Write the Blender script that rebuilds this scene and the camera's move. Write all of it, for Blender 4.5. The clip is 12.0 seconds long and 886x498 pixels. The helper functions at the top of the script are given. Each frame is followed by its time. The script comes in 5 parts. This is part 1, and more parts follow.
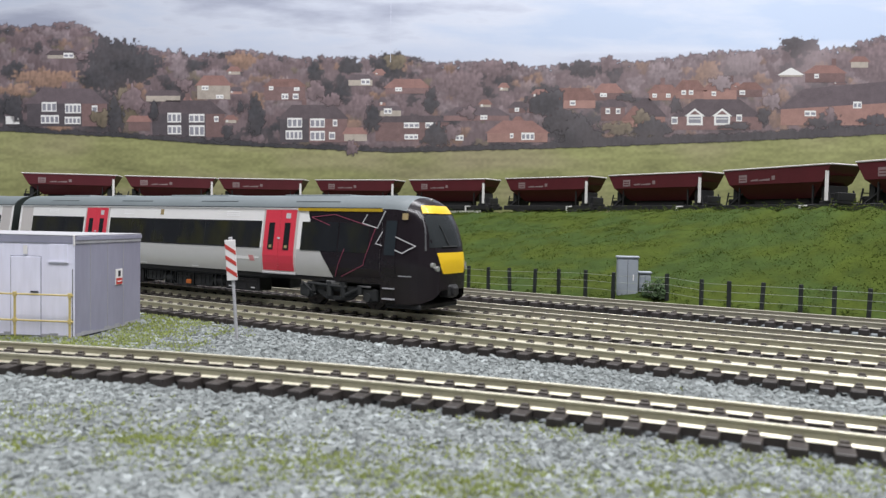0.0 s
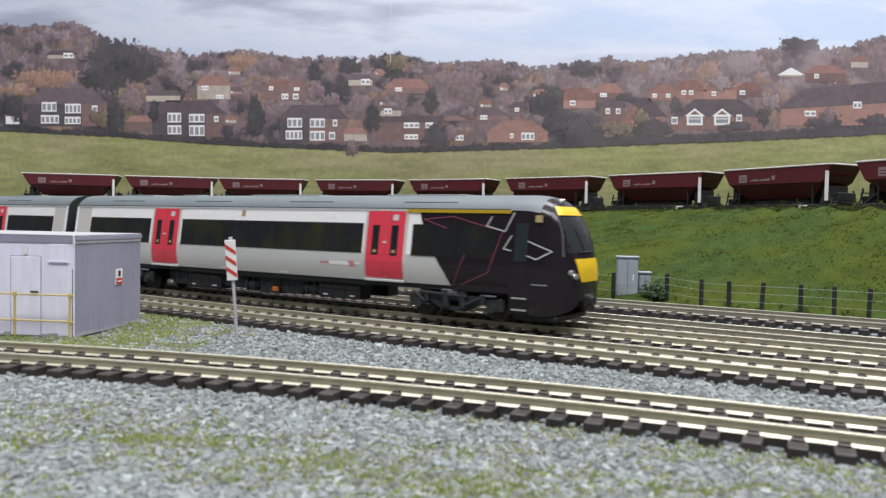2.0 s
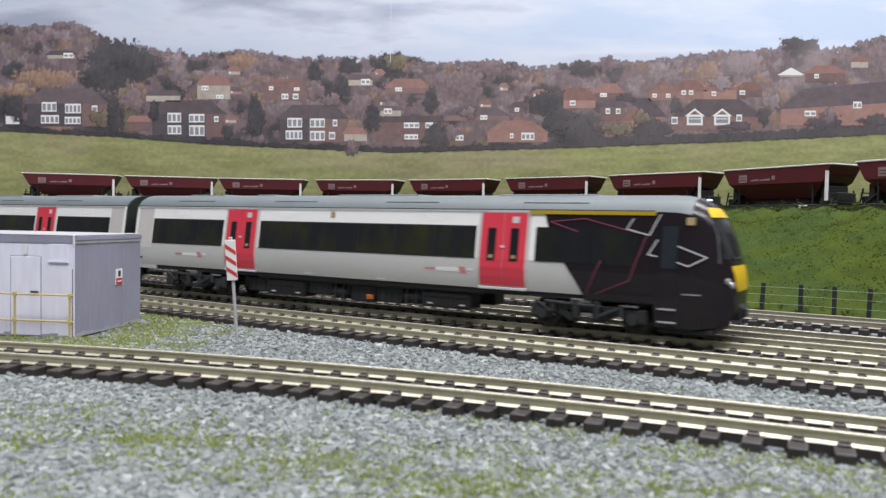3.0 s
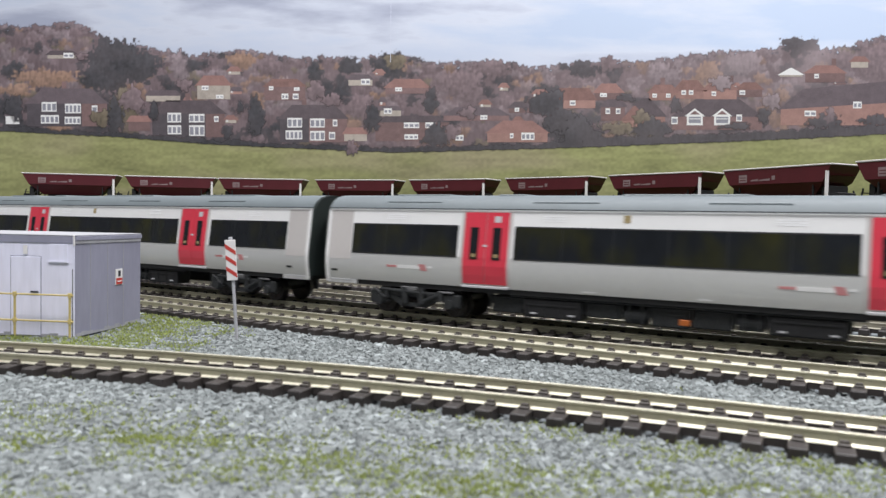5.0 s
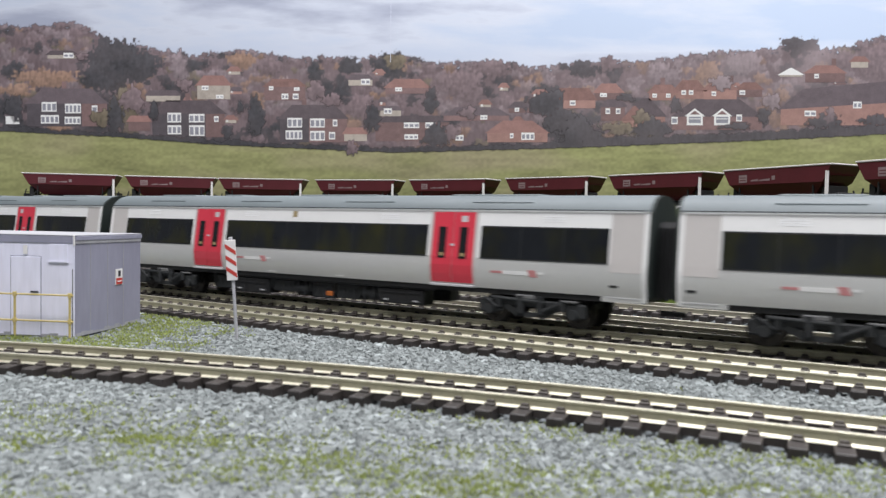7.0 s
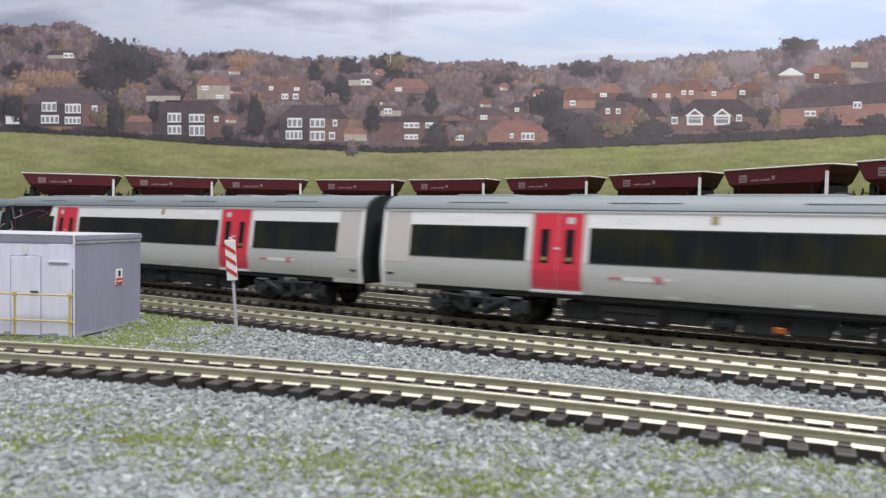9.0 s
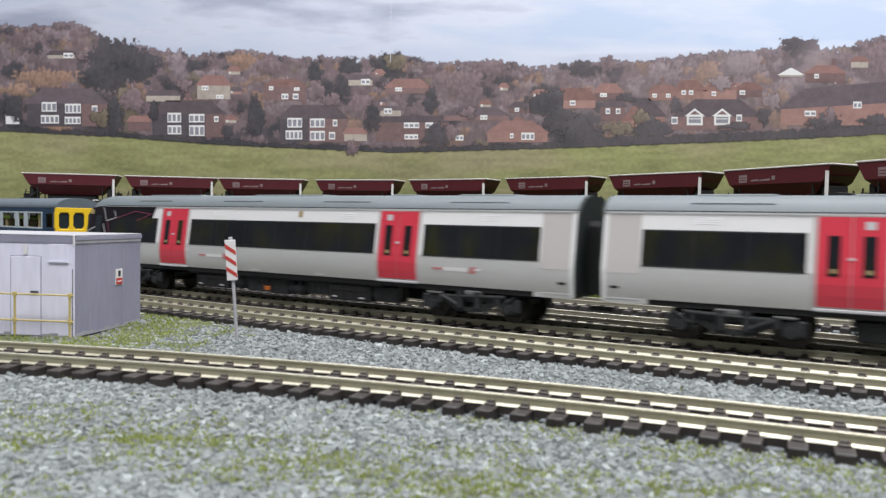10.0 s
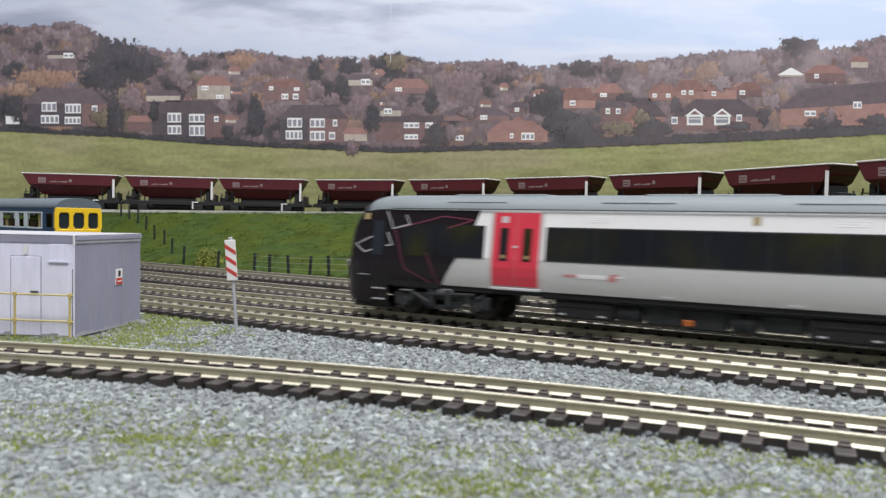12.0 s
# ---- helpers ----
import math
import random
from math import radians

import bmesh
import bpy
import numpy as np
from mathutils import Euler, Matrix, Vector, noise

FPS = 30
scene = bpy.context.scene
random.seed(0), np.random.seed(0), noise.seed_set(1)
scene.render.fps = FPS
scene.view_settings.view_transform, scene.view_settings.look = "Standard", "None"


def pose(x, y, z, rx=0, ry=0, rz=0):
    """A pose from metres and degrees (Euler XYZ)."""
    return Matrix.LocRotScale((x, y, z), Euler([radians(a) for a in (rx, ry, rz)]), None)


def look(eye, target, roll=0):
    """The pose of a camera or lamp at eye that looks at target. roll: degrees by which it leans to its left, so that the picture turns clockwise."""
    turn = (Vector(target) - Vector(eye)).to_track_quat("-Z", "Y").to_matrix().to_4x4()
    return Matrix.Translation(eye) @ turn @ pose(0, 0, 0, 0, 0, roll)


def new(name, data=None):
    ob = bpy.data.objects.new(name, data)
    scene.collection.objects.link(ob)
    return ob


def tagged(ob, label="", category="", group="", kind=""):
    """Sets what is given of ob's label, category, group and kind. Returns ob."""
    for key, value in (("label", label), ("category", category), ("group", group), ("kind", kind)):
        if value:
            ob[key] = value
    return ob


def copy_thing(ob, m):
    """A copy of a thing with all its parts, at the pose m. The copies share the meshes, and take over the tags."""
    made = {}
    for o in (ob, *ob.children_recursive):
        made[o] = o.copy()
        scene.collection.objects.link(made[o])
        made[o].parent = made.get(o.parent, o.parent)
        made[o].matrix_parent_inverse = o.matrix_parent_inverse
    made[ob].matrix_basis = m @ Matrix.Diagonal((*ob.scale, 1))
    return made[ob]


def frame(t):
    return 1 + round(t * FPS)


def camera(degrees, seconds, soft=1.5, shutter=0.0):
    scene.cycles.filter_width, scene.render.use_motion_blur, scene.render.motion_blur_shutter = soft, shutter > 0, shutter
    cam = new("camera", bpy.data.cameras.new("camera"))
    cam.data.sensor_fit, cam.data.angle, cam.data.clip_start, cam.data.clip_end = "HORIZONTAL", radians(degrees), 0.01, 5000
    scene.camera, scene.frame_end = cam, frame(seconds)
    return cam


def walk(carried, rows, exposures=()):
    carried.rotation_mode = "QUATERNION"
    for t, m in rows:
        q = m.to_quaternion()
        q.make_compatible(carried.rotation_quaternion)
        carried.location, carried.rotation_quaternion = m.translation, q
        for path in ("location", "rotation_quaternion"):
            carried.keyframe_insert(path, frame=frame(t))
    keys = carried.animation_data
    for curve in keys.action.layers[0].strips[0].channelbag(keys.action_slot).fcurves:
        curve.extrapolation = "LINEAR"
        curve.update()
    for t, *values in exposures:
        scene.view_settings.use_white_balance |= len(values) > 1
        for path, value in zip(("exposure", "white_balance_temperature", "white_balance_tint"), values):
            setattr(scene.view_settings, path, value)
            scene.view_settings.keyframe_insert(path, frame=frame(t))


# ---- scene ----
# A model railway at 1:76 scale, so the real sizes are those of the model. Plans below are in millimetres.
MM = 0.001
GROUND = 0.0            # top of the ballast
HEAD = 5.0              # top of the rails above it

cam = camera(59.42, 12.0, soft=1.3, shutter=0.7)
# the lens is focused on the running lines, so the ballast close by is soft
cam.data.dof.use_dof, cam.data.dof.focus_distance, cam.data.dof.aperture_fstop = True, 0.44, 37.0
EYE = (0.0, 0.0, 0.0441)
AIM = look(EYE, (0.0, 1.0, 0.0441 - math.tan(radians(2.12))), 1.09)
walk(cam, [(0, AIM), (12, AIM)], [(0, 0.0), (12, 0.0)])

# ---- room light ----
world = bpy.data.worlds.new("room_air")
world.use_nodes = True
world.node_tree.nodes["Background"].inputs[0].default_value = (0.85, 0.9, 1.0, 1)
world.node_tree.nodes["Background"].inputs[1].default_value = 0.35
scene.world = world


def ceiling_lamp(x, y, z, wide, deep, power):
    lamp = bpy.data.lights.new("ceiling_light_glow", "AREA")
    lamp.shape, lamp.size, lamp.size_y, lamp.energy = "RECTANGLE", wide, deep, power
    lamp.color = (0.97, 0.965, 1.0)
    ob = new("ceiling_light_glow", lamp)
    ob.matrix_world = look((x, y, z), (x, y + 0.001, 0))
    return ob


ceiling_lamp(0.1, -0.35, 1.52, 2.4, 0.3, 54.0)
ceiling_lamp(0.4, 0.8, 1.52, 2.2, 0.3, 38.5)


# ---- materials ----
def mat(name, col, rough=0.6, metal=0.0, var=0.15, scale=120.0, fine=900.0, bump=0.0, rnd=0.0, island=0.0, col2=None, mask=60.0, cut=0.5, soft_cut=0.08, coat=0.0, spec=0.5, stretch=None):
    """A surface: base colour, varied at two scales, with a second colour in patches, bump, and a shift for each piece."""
    m = bpy.data.materials.new(name)
    m.use_nodes = True
    nt = m.node_tree
    N, L = nt.nodes, nt.links
    b = N["Principled BSDF"]
    b.inputs["Roughness"].default_value = rough
    b.inputs["Metallic"].default_value = metal
    b.inputs["Specular IOR Level"].default_value = spec
    if coat:
        b.inputs["Coat Weight"].default_value = coat
        b.inputs["Coat Roughness"].default_value = 0.12
    tc = N.new("ShaderNodeTexCoord")
    src = tc.outputs["Object"]
    if stretch:
        mp = N.new("ShaderNodeMapping")
        mp.inputs["Scale"].default_value = stretch
        L.new(src, mp.inputs[0])
        src = mp.outputs[0]

    def noise_tex(sc, det):
        n = N.new("ShaderNodeTexNoise")
        n.inputs["Scale"].default_value = sc
        n.inputs["Detail"].default_value = det
        L.new(src, n.inputs["Vector"])
        return n.outputs["Fac"]

    def calc(op, a, c):
        n = N.new("ShaderNodeMath")
        n.operation = op
        for i, v in enumerate((a, c)):
            if isinstance(v, (int, float)):
                n.inputs[i].default_value = v
            else:
                L.new(v, n.inputs[i])
        return n.outputs[0]

    n1, n2 = noise_tex(scale, 4), noise_tex(fine, 3)
    f = calc("ADD", calc("MULTIPLY", calc("SUBTRACT", n1, 0.5), 2.4 * var), calc("MULTIPLY", calc("SUBTRACT", n2, 0.5), 1.6 * var))
    if rnd:
        oi = N.new("ShaderNodeObjectInfo")
        f = calc("ADD", f, calc("MULTIPLY", calc("SUBTRACT", oi.outputs["Random"], 0.5), 2 * rnd))
    isl = None
    if island:
        g = N.new("ShaderNodeNewGeometry")
        isl = g.outputs["Random Per Island"]
        f = calc("ADD", f, calc("MULTIPLY", calc("SUBTRACT", isl, 0.5), 2 * island))
    f = calc("MAXIMUM", calc("ADD", f, 1.0), 0.05)
    colour = N.new("ShaderNodeMix")
    colour.data_type = "RGBA"
    colour.inputs["A"].default_value = (*col, 1)
    colour.inputs["B"].default_value = (*(col2 or col), 1)
    colour.inputs["Factor"].default_value = 0.0
    if col2:
        k = noise_tex(mask, 3)
        if isl is not None:
            w = N.new("ShaderNodeTexWhiteNoise")
            w.noise_dimensions = "1D"
            L.new(isl, w.inputs["W"])
            k = calc("ADD", calc("MULTIPLY", k, 0.4), calc("MULTIPLY", w.outputs["Value"], 0.6))
        k = calc("DIVIDE", calc("SUBTRACT", k, cut - soft_cut), 2 * soft_cut)
        n = N.new("ShaderNodeClamp")
        L.new(k, n.inputs[0])
        L.new(n.outputs[0], colour.inputs["Factor"])
    sc = N.new("ShaderNodeVectorMath")
    sc.operation = "SCALE"
    L.new(colour.outputs["Result"], sc.inputs[0])
    L.new(f, sc.inputs["Scale"])
    L.new(sc.outputs[0], b.inputs["Base Color"])
    if bump:
        bp = N.new("ShaderNodeBump")
        bp.inputs["Strength"].default_value = bump
        bp.inputs["Distance"].default_value = 0.0006
        L.new(n2, bp.inputs["Height"])
        L.new(bp.outputs[0], b.inputs["Normal"])
    return m


M = {}
M["ballast_bed"] = mat("ballast_bed", (0.17, 0.19, 0.2), 0.9, var=0.45, scale=260, fine=900, bump=0.9)
M["chip"] = mat("slate_chip", (0.190, 0.207, 0.205), 0.85, var=0.22, scale=500, fine=2500, island=0.24, spec=0.3, col2=(0.275, 0.30, 0.298), mask=400, cut=0.7)
M["moss"] = mat("moss", (0.36, 0.42, 0.14), 0.9, var=0.3, scale=300, fine=1500, island=0.4, col2=(0.35, 0.39, 0.12), mask=100)
M["grass_bed"] = mat("grass_bed", (0.036, 0.058, 0.014), 0.95, var=0.4, scale=90, fine=700, bump=0.25, col2=(0.045, 0.062, 0.010), mask=25, spec=0.08)
M["grass"] = mat("grass_fibre", (0.053, 0.088, 0.018), 0.85, var=0.42, scale=60, fine=160, island=0.16, col2=(0.105, 0.122, 0.030), mask=30, cut=0.55, soft_cut=0.14)


def thin_leaf(m, share):
    """Lets light through thin blades and leaves."""
    N, L = m.node_tree.nodes, m.node_tree.links
    b, out = N["Principled BSDF"], N["Material Output"]
    b.inputs["Specular IOR Level"].default_value = 0.15
    tr, mix = N.new("ShaderNodeBsdfTranslucent"), N.new("ShaderNodeMixShader")
    L.new(b.inputs["Base Color"].links[0].from_socket, tr.inputs["Color"])
    mix.inputs[0].default_value = share
    L.new(b.outputs[0], mix.inputs[1]), L.new(tr.outputs[0], mix.inputs[2]), L.new(mix.outputs[0], out.inputs["Surface"])
    return m


thin_leaf(M["grass"], 0.5)
thin_leaf(M["moss"], 0.4)
M["rail"] = mat("nickel_silver_rail", (0.70, 0.67, 0.54), 0.4, 0.75, var=0.12, scale=150, fine=900)
M["rail_side"] = mat("tarnished_rail_side", (0.43, 0.405, 0.285), 0.45, 0.3, var=0.22, scale=120, fine=700)
M["rail_dull"] = mat("dull_rail_head", (0.42, 0.40, 0.33), 0.55, 0.6, var=0.2, scale=150, fine=900)
M["rail_far"] = mat("dull_rail_side", (0.34, 0.32, 0.25), 0.45, 0.35, var=0.22, scale=120, fine=700)
M["sleeper"] = mat("black_plastic_sleeper", (0.034, 0.028, 0.026), 0.5, var=0.35, scale=400, fine=2000, bump=0.25, rnd=0.25)
M["chair"] = mat("dusty_rail_chair", (0.085, 0.074, 0.064), 0.5, var=0.3, scale=400, fine=2000, rnd=0.2)
M["silver"] = mat("silver_bodyside_paint", (0.64, 0.64, 0.62), 0.36, 0.25, var=0.04, scale=30, fine=400, coat=0.3)
M["white"] = mat("white_bodyside_paint", (0.86, 0.855, 0.84), 0.35, var=0.03, scale=30, fine=400, coat=0.3)
M["pale"] = mat("pale_end_paint", (0.56, 0.53, 0.51), 0.4, var=0.04, scale=40, fine=500)
M["red"] = mat("red_door_paint", (0.68, 0.045, 0.075), 0.4, var=0.04, scale=60, fine=500, coat=0.3)
M["aubergine"] = mat("dark_aubergine_paint", (0.014, 0.0105, 0.0135), 0.25, var=0.12, scale=60, fine=500, spec=0.4)
M["glass"] = mat("smoked_train_glass", (0.014, 0.016, 0.019), 0.14, var=0.35, scale=45, fine=200, spec=0.4, col2=(0.030, 0.030, 0.010), mask=55, cut=0.56, soft_cut=0.1, stretch=(1, 1, 0.6))
M["roof"] = mat("grey_train_roof", (0.125, 0.148, 0.156), 0.55, var=0.12, scale=60, fine=600)
M["yellow"] = mat("warning_yellow_paint", (0.80, 0.52, 0.018), 0.4, var=0.04, scale=60, fine=500, coat=0.2)
M["black"] = mat("matt_black_underframe", (0.015, 0.015, 0.016), 0.6, var=0.35, scale=200, fine=900)
M["gear"] = mat("grimy_grey_gear", (0.026, 0.028, 0.029), 0.55, var=0.45, scale=200, fine=900)
M["wheel"] = mat("blackened_wheel", (0.06, 0.055, 0.05), 0.4, 0.7, var=0.3)
M["gangway"] = mat("dark_green_gangway", (0.010, 0.017, 0.015), 0.7, var=0.3, scale=150, fine=700)
M["pink"] = mat("pink_line", (0.22, 0.045, 0.08), 0.45, var=0.03)
M["faint"] = mat("faded_red_mark", (0.58, 0.24, 0.24), 0.5, var=0.1)
M["line"] = mat("white_line", (0.56, 0.56, 0.57), 0.45, var=0.03)
M["airbag"] = mat("dusty_grey_airbag", (0.17, 0.17, 0.17), 0.6, var=0.3, scale=200, fine=900)
M["edge_highlight"] = mat("grey_edge_highlight", (0.10, 0.10, 0.105), 0.5, var=0.1)
M["vent"] = mat("bright_white_vent", (0.95, 0.95, 0.95), 0.4, var=0.03)
M["orange"] = mat("orange_box", (0.45, 0.12, 0.02), 0.6, var=0.2)
M["lamp_lens"] = mat("headlight_lens", (0.45, 0.45, 0.44), 0.12, 0.5, var=0.05)
M["maroon"] = mat("maroon_wagon_paint", (0.095, 0.012, 0.018), 0.5, var=0.18, scale=50, fine=500)
M["rim"] = mat("pale_wagon_rim", (0.58, 0.55, 0.54), 0.5, var=0.1, scale=80, fine=600)
M["letter"] = mat("faded_lettering", (0.27, 0.20, 0.205), 0.6, var=0.2, scale=300, fine=900)
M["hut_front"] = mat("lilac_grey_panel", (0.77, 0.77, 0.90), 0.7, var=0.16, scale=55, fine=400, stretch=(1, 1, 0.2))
# same lilac panel for side and back; their shade is in the darker colour
M["hut_side"] = mat("shade_toned_panel", (0.275, 0.275, 0.35), 0.7, var=0.15, scale=70, fine=500, stretch=(1, 1, 0.25))
M["hut_roof"] = mat("weathered_roof_edge", (0.34, 0.34, 0.36), 0.8, var=0.2, scale=150, fine=900)
M["hut_dark"] = mat("dark_gap", (0.03, 0.03, 0.035), 0.8)
M["hand"] = mat("handrail_yellow", (0.56, 0.45, 0.18), 0.55, var=0.12, scale=150, fine=900)
M["post"] = mat("grey_post", (0.42, 0.42, 0.44), 0.5, var=0.08)
M["board"] = mat("white_board", (0.78, 0.76, 0.75), 0.5, var=0.03)
M["stripe"] = mat("red_stripe", (0.52, 0.05, 0.04), 0.5, var=0.06)
M["cabinet"] = mat("grey_cabinet", (0.29, 0.32, 0.36), 0.55, var=0.08, scale=100, fine=700)
M["fence"] = mat("black_fence_post", (0.012, 0.015, 0.013), 0.7, var=0.3, rnd=0.2)
M["wire"] = mat("fence_wire", (0.30, 0.33, 0.28), 0.5, 0.3)
M["bush"] = mat("bush_leaf", (0.15, 0.165, 0.018), 0.8, var=0.3, island=0.4)
M["bush_dark"] = mat("dark_bush_leaf", (0.035, 0.07, 0.02), 0.8, var=0.25, island=0.4)
M["dmu_blue"] = mat("rail_blue_paint", (0.02, 0.05, 0.10), 0.45, var=0.1)
M["dmu_grey"] = mat("pale_grey_paint", (0.50, 0.56, 0.58), 0.45, var=0.06)
M["dmu_roof"] = mat("slate_roof_paint", (0.10, 0.125, 0.145), 0.6, var=0.15)
M["cab_side_glass"] = mat("cab_side_glass", (0.020, 0.027, 0.033), 0.2, var=0.15)
M["edging"] = mat("pale_edging", (0.5, 0.5, 0.45), 0.8, var=0.2, scale=120, fine=700)
M["seat"] = mat("tan_seat", (0.35, 0.27, 0.13), 0.8, var=0.2)
M["dark_glass"] = mat("cab_glass", (0.026, 0.030, 0.032), 0.2, var=0.2, spec=0.35)
M["wall"] = mat("grey_wall", (0.12, 0.12, 0.125), 0.9, var=0.04, scale=4, fine=80)
M["ceiling"] = mat("white_ceiling", (0.8, 0.8, 0.79), 0.9, var=0.03, scale=4, fine=80)
M["fixture"] = mat("lamp_housing", (0.75, 0.75, 0.75), 0.4, var=0.02)


# ---- mesh helpers (millimetres) ----
def finish(name, bm, material, smooth=False):
    bmesh.ops.recalc_face_normals(bm, faces=bm.faces)
    for v in bm.verts:
        v.co *= MM
    me = bpy.data.meshes.new(name)
    bm.to_mesh(me)
    bm.free()
    for m in (material if isinstance(material, (list, tuple)) else [material]):
        me.materials.append(m)
    if smooth:
        me.polygons.foreach_set("use_smooth", [True] * len(me.polygons))
    return me


def part(name, bm, material, parent, label="", smooth=False):
    ob = new(name, finish(name, bm, material, smooth))
    ob.parent = parent
    return tagged(ob, label)


def thing(name, label, category, group="", m=None, kind=""):
    ob = new(name)
    ob.empty_display_size = 0.02
    if m is not None:
        ob.matrix_world = m
    return tagged(ob, label, category, group, kind)


def solid(name, bm, material, label, category, group="", kind="", m=None, smooth=False):
    ob = new(name, finish(name, bm, material, smooth))
    if m is not None:
        ob.matrix_world = m
    return tagged(ob, label, category, group, kind)


def mm_pose(x, y, z, rx=0, ry=0, rz=0):
    return pose(x * MM, y * MM, z * MM, rx, ry, rz)


def box(bm, x0, x1, y0, y1, z0, z1, bevel=0.0, mi=0):
    q = [bm.verts.new((x, y, z)) for z in (z0, z1) for x, y in ((x0, y0), (x1, y0), (x1, y1), (x0, y1))]
    fs = [bm.faces.new([q[i] for i in f]) for f in ((3, 2, 1, 0), (4, 5, 6, 7), (0, 1, 5, 4), (1, 2, 6, 5), (2, 3, 7, 6), (3, 0, 4, 7))]
    for f in fs:
        f.material_index = mi
    if bevel:
        es = list({e for f in fs for e in f.edges})
        out = bmesh.ops.bevel(bm, geom=es, offset=bevel, segments=1, affect="EDGES")
        for f in out["faces"]:
            f.material_index = mi
    return bm


def rod(bm, a, b, r0, r1=None, n=10, mi=0):
    a, b = Vector(a), Vector(b)
    r1 = r0 if r1 is None else r1
    q = (b - a).to_track_quat("Z", "Y")
    ring = lambda c, r: [bm.verts.new(c + q @ Vector((r * math.cos(k * math.tau / n), r * math.sin(k * math.tau / n), 0))) for k in range(n)]
    u, v = ring(a, r0), ring(b, r1)
    fs = [bm.faces.new((u[k], u[(k + 1) % n], v[(k + 1) % n], v[k])) for k in range(n)]
    fs += [bm.faces.new(u[::-1]), bm.faces.new(v)]
    for f in fs:
        f.material_index = mi
    return bm


def slab(bm, outline, d0, d1, put, mi=0):
    """A flat outline (a, b) given depth from d0 to d1; put(a, b, d) gives its place."""
    u = [bm.verts.new(put(a, b, d0)) for a, b in outline]
    v = [bm.verts.new(put(a, b, d1)) for a, b in outline]
    n = len(u)
    fs = [bm.faces.new(u[::-1]), bm.faces.new(v)] + [bm.faces.new((u[k], u[(k + 1) % n], v[(k + 1) % n], v[k])) for k in range(n)]
    for f in fs:
        f.material_index = mi
    return bm


# ---- the lines of the tracks, as y over x ----
class Line:
    """A gently curved line y = a + b x + c x^2 (x in hundreds), straight past its ends, by length from x = 0."""

    def __init__(self, a, b, c, x0, x1):
        self.a, self.b, self.c, self.x0, self.x1 = a, b, c, x0, x1
        self.xs = np.linspace(-1500, 1500, 6001)
        self.ys = np.array([self.y(x) for x in self.xs])
        s = np.concatenate([[0], np.cumsum(np.hypot(np.diff(self.xs), np.diff(self.ys)))])
        self.s = s - np.interp(0, self.xs, s)

    def y(self, x):
        k = min(max(x, self.x0), self.x1)
        slope = (self.b + 2 * self.c * k / 100) / 100
        return self.a + self.b * k / 100 + self.c * (k / 100) ** 2 + slope * (x - k)

    def at(self, s, side=0.0):
        """Place and heading at the length s; side: millimetres to the far side."""
        x = float(np.interp(s, self.s, self.xs))
        y = self.y(x)
        k = min(max(x, self.x0), self.x1)
        h = math.atan((self.b + 2 * self.c * k / 100) / 100)
        return x - side * math.sin(h), y + side * math.cos(h), h


LINES = {
    "near": Line(189.2, -36.3, -6.87, -190, 200),
    "second": Line(276.5, -60.14, 1.71, -330, 250),
    "main": Line(326.8, -61.24, 1.1, -330, 250),
    "fourth": Line(374.66, -70.3, 1.57, -330, 250),
    "far": Line(451.0, -69.2, 1.56, -330, 220),
}
SPAN = {"near": (-420, 420), "second": (-620, 460), "main": (-950, 900), "fourth": (-700, 500), "far": (-700, 480)}
PITCH = {"near": 8.0, "second": 7.2, "main": 7.2, "fourth": 7.2, "far": 7.2}

# the fence at the foot of the bank, and the wagon line on top of it
FENCE = [LINES["far"].at(s, 56)[:2] for s in range(-900, 700, 30)]
WAGONS = [(-900, 760), (-700, 812), (-580, 842), (-470, 867), (-364, 888), (-261, 905), (-147, 902), (-37, 866), (64, 798), (153, 717), (225, 624), (274, 517), (318, 405), (350, 300), (370, 190)]


def offset_line(pts, d):
    out = []
    for i, p in enumerate(pts):
        a, b = pts[max(i - 1, 0)], pts[min(i + 1, len(pts) - 1)]
        v = Vector((b[0] - a[0], b[1] - a[1])).normalized()
        out.append((p[0] - v.y * d, p[1] + v.x * d))
    return out


def dense(pts, step=8.0):
    out = []
    for a, b in zip(pts, pts[1:]):
        n = max(1, int(math.dist(a, b) / step))
        out += [(a[0] + (b[0] - a[0]) * k / n, a[1] + (b[1] - a[1]) * k / n) for k in range(n)]
    return np.array(out + [pts[-1]])


FOOT = dense(FENCE)
CREST = dense(offset_line(WAGONS, -20))
BED = 41.5              # the wagon line's bed above the ballast


def nearest(line, x, y):
    d = np.hypot(line[:, 0] - x, line[:, 1] - y)
    i = int(d.argmin())
    j, k = max(i - 1, 0), min(i + 1, len(line) - 1)
    t = line[k] - line[j]
    side = t[0] * (y - line[i, 1]) - t[1] * (x - line[i, 0])
    return float(d[i]) * (1 if side >= 0 else -1)


def height(x, y):
    f = nearest(FOOT, x, y)
    if f <= 0:
        return 0.0
    c = nearest(CREST, x, y)
    lip = float(np.interp(x, [-400, -100, 100, 300], [6.0, 9.0, 13.5, 19.0]))
    if c >= 0:
        return BED + lip * max(0.0, 1 - c / 7.0)
    t = f / (f - c)
    return (BED + lip) * min(1.0, (0.85 * t + 0.15 * t * t * (3 - 2 * t))) + 1.2 * noise.noise(Vector((x / 25, y / 25, 0))) * min(1, f / 20, -c / 20)


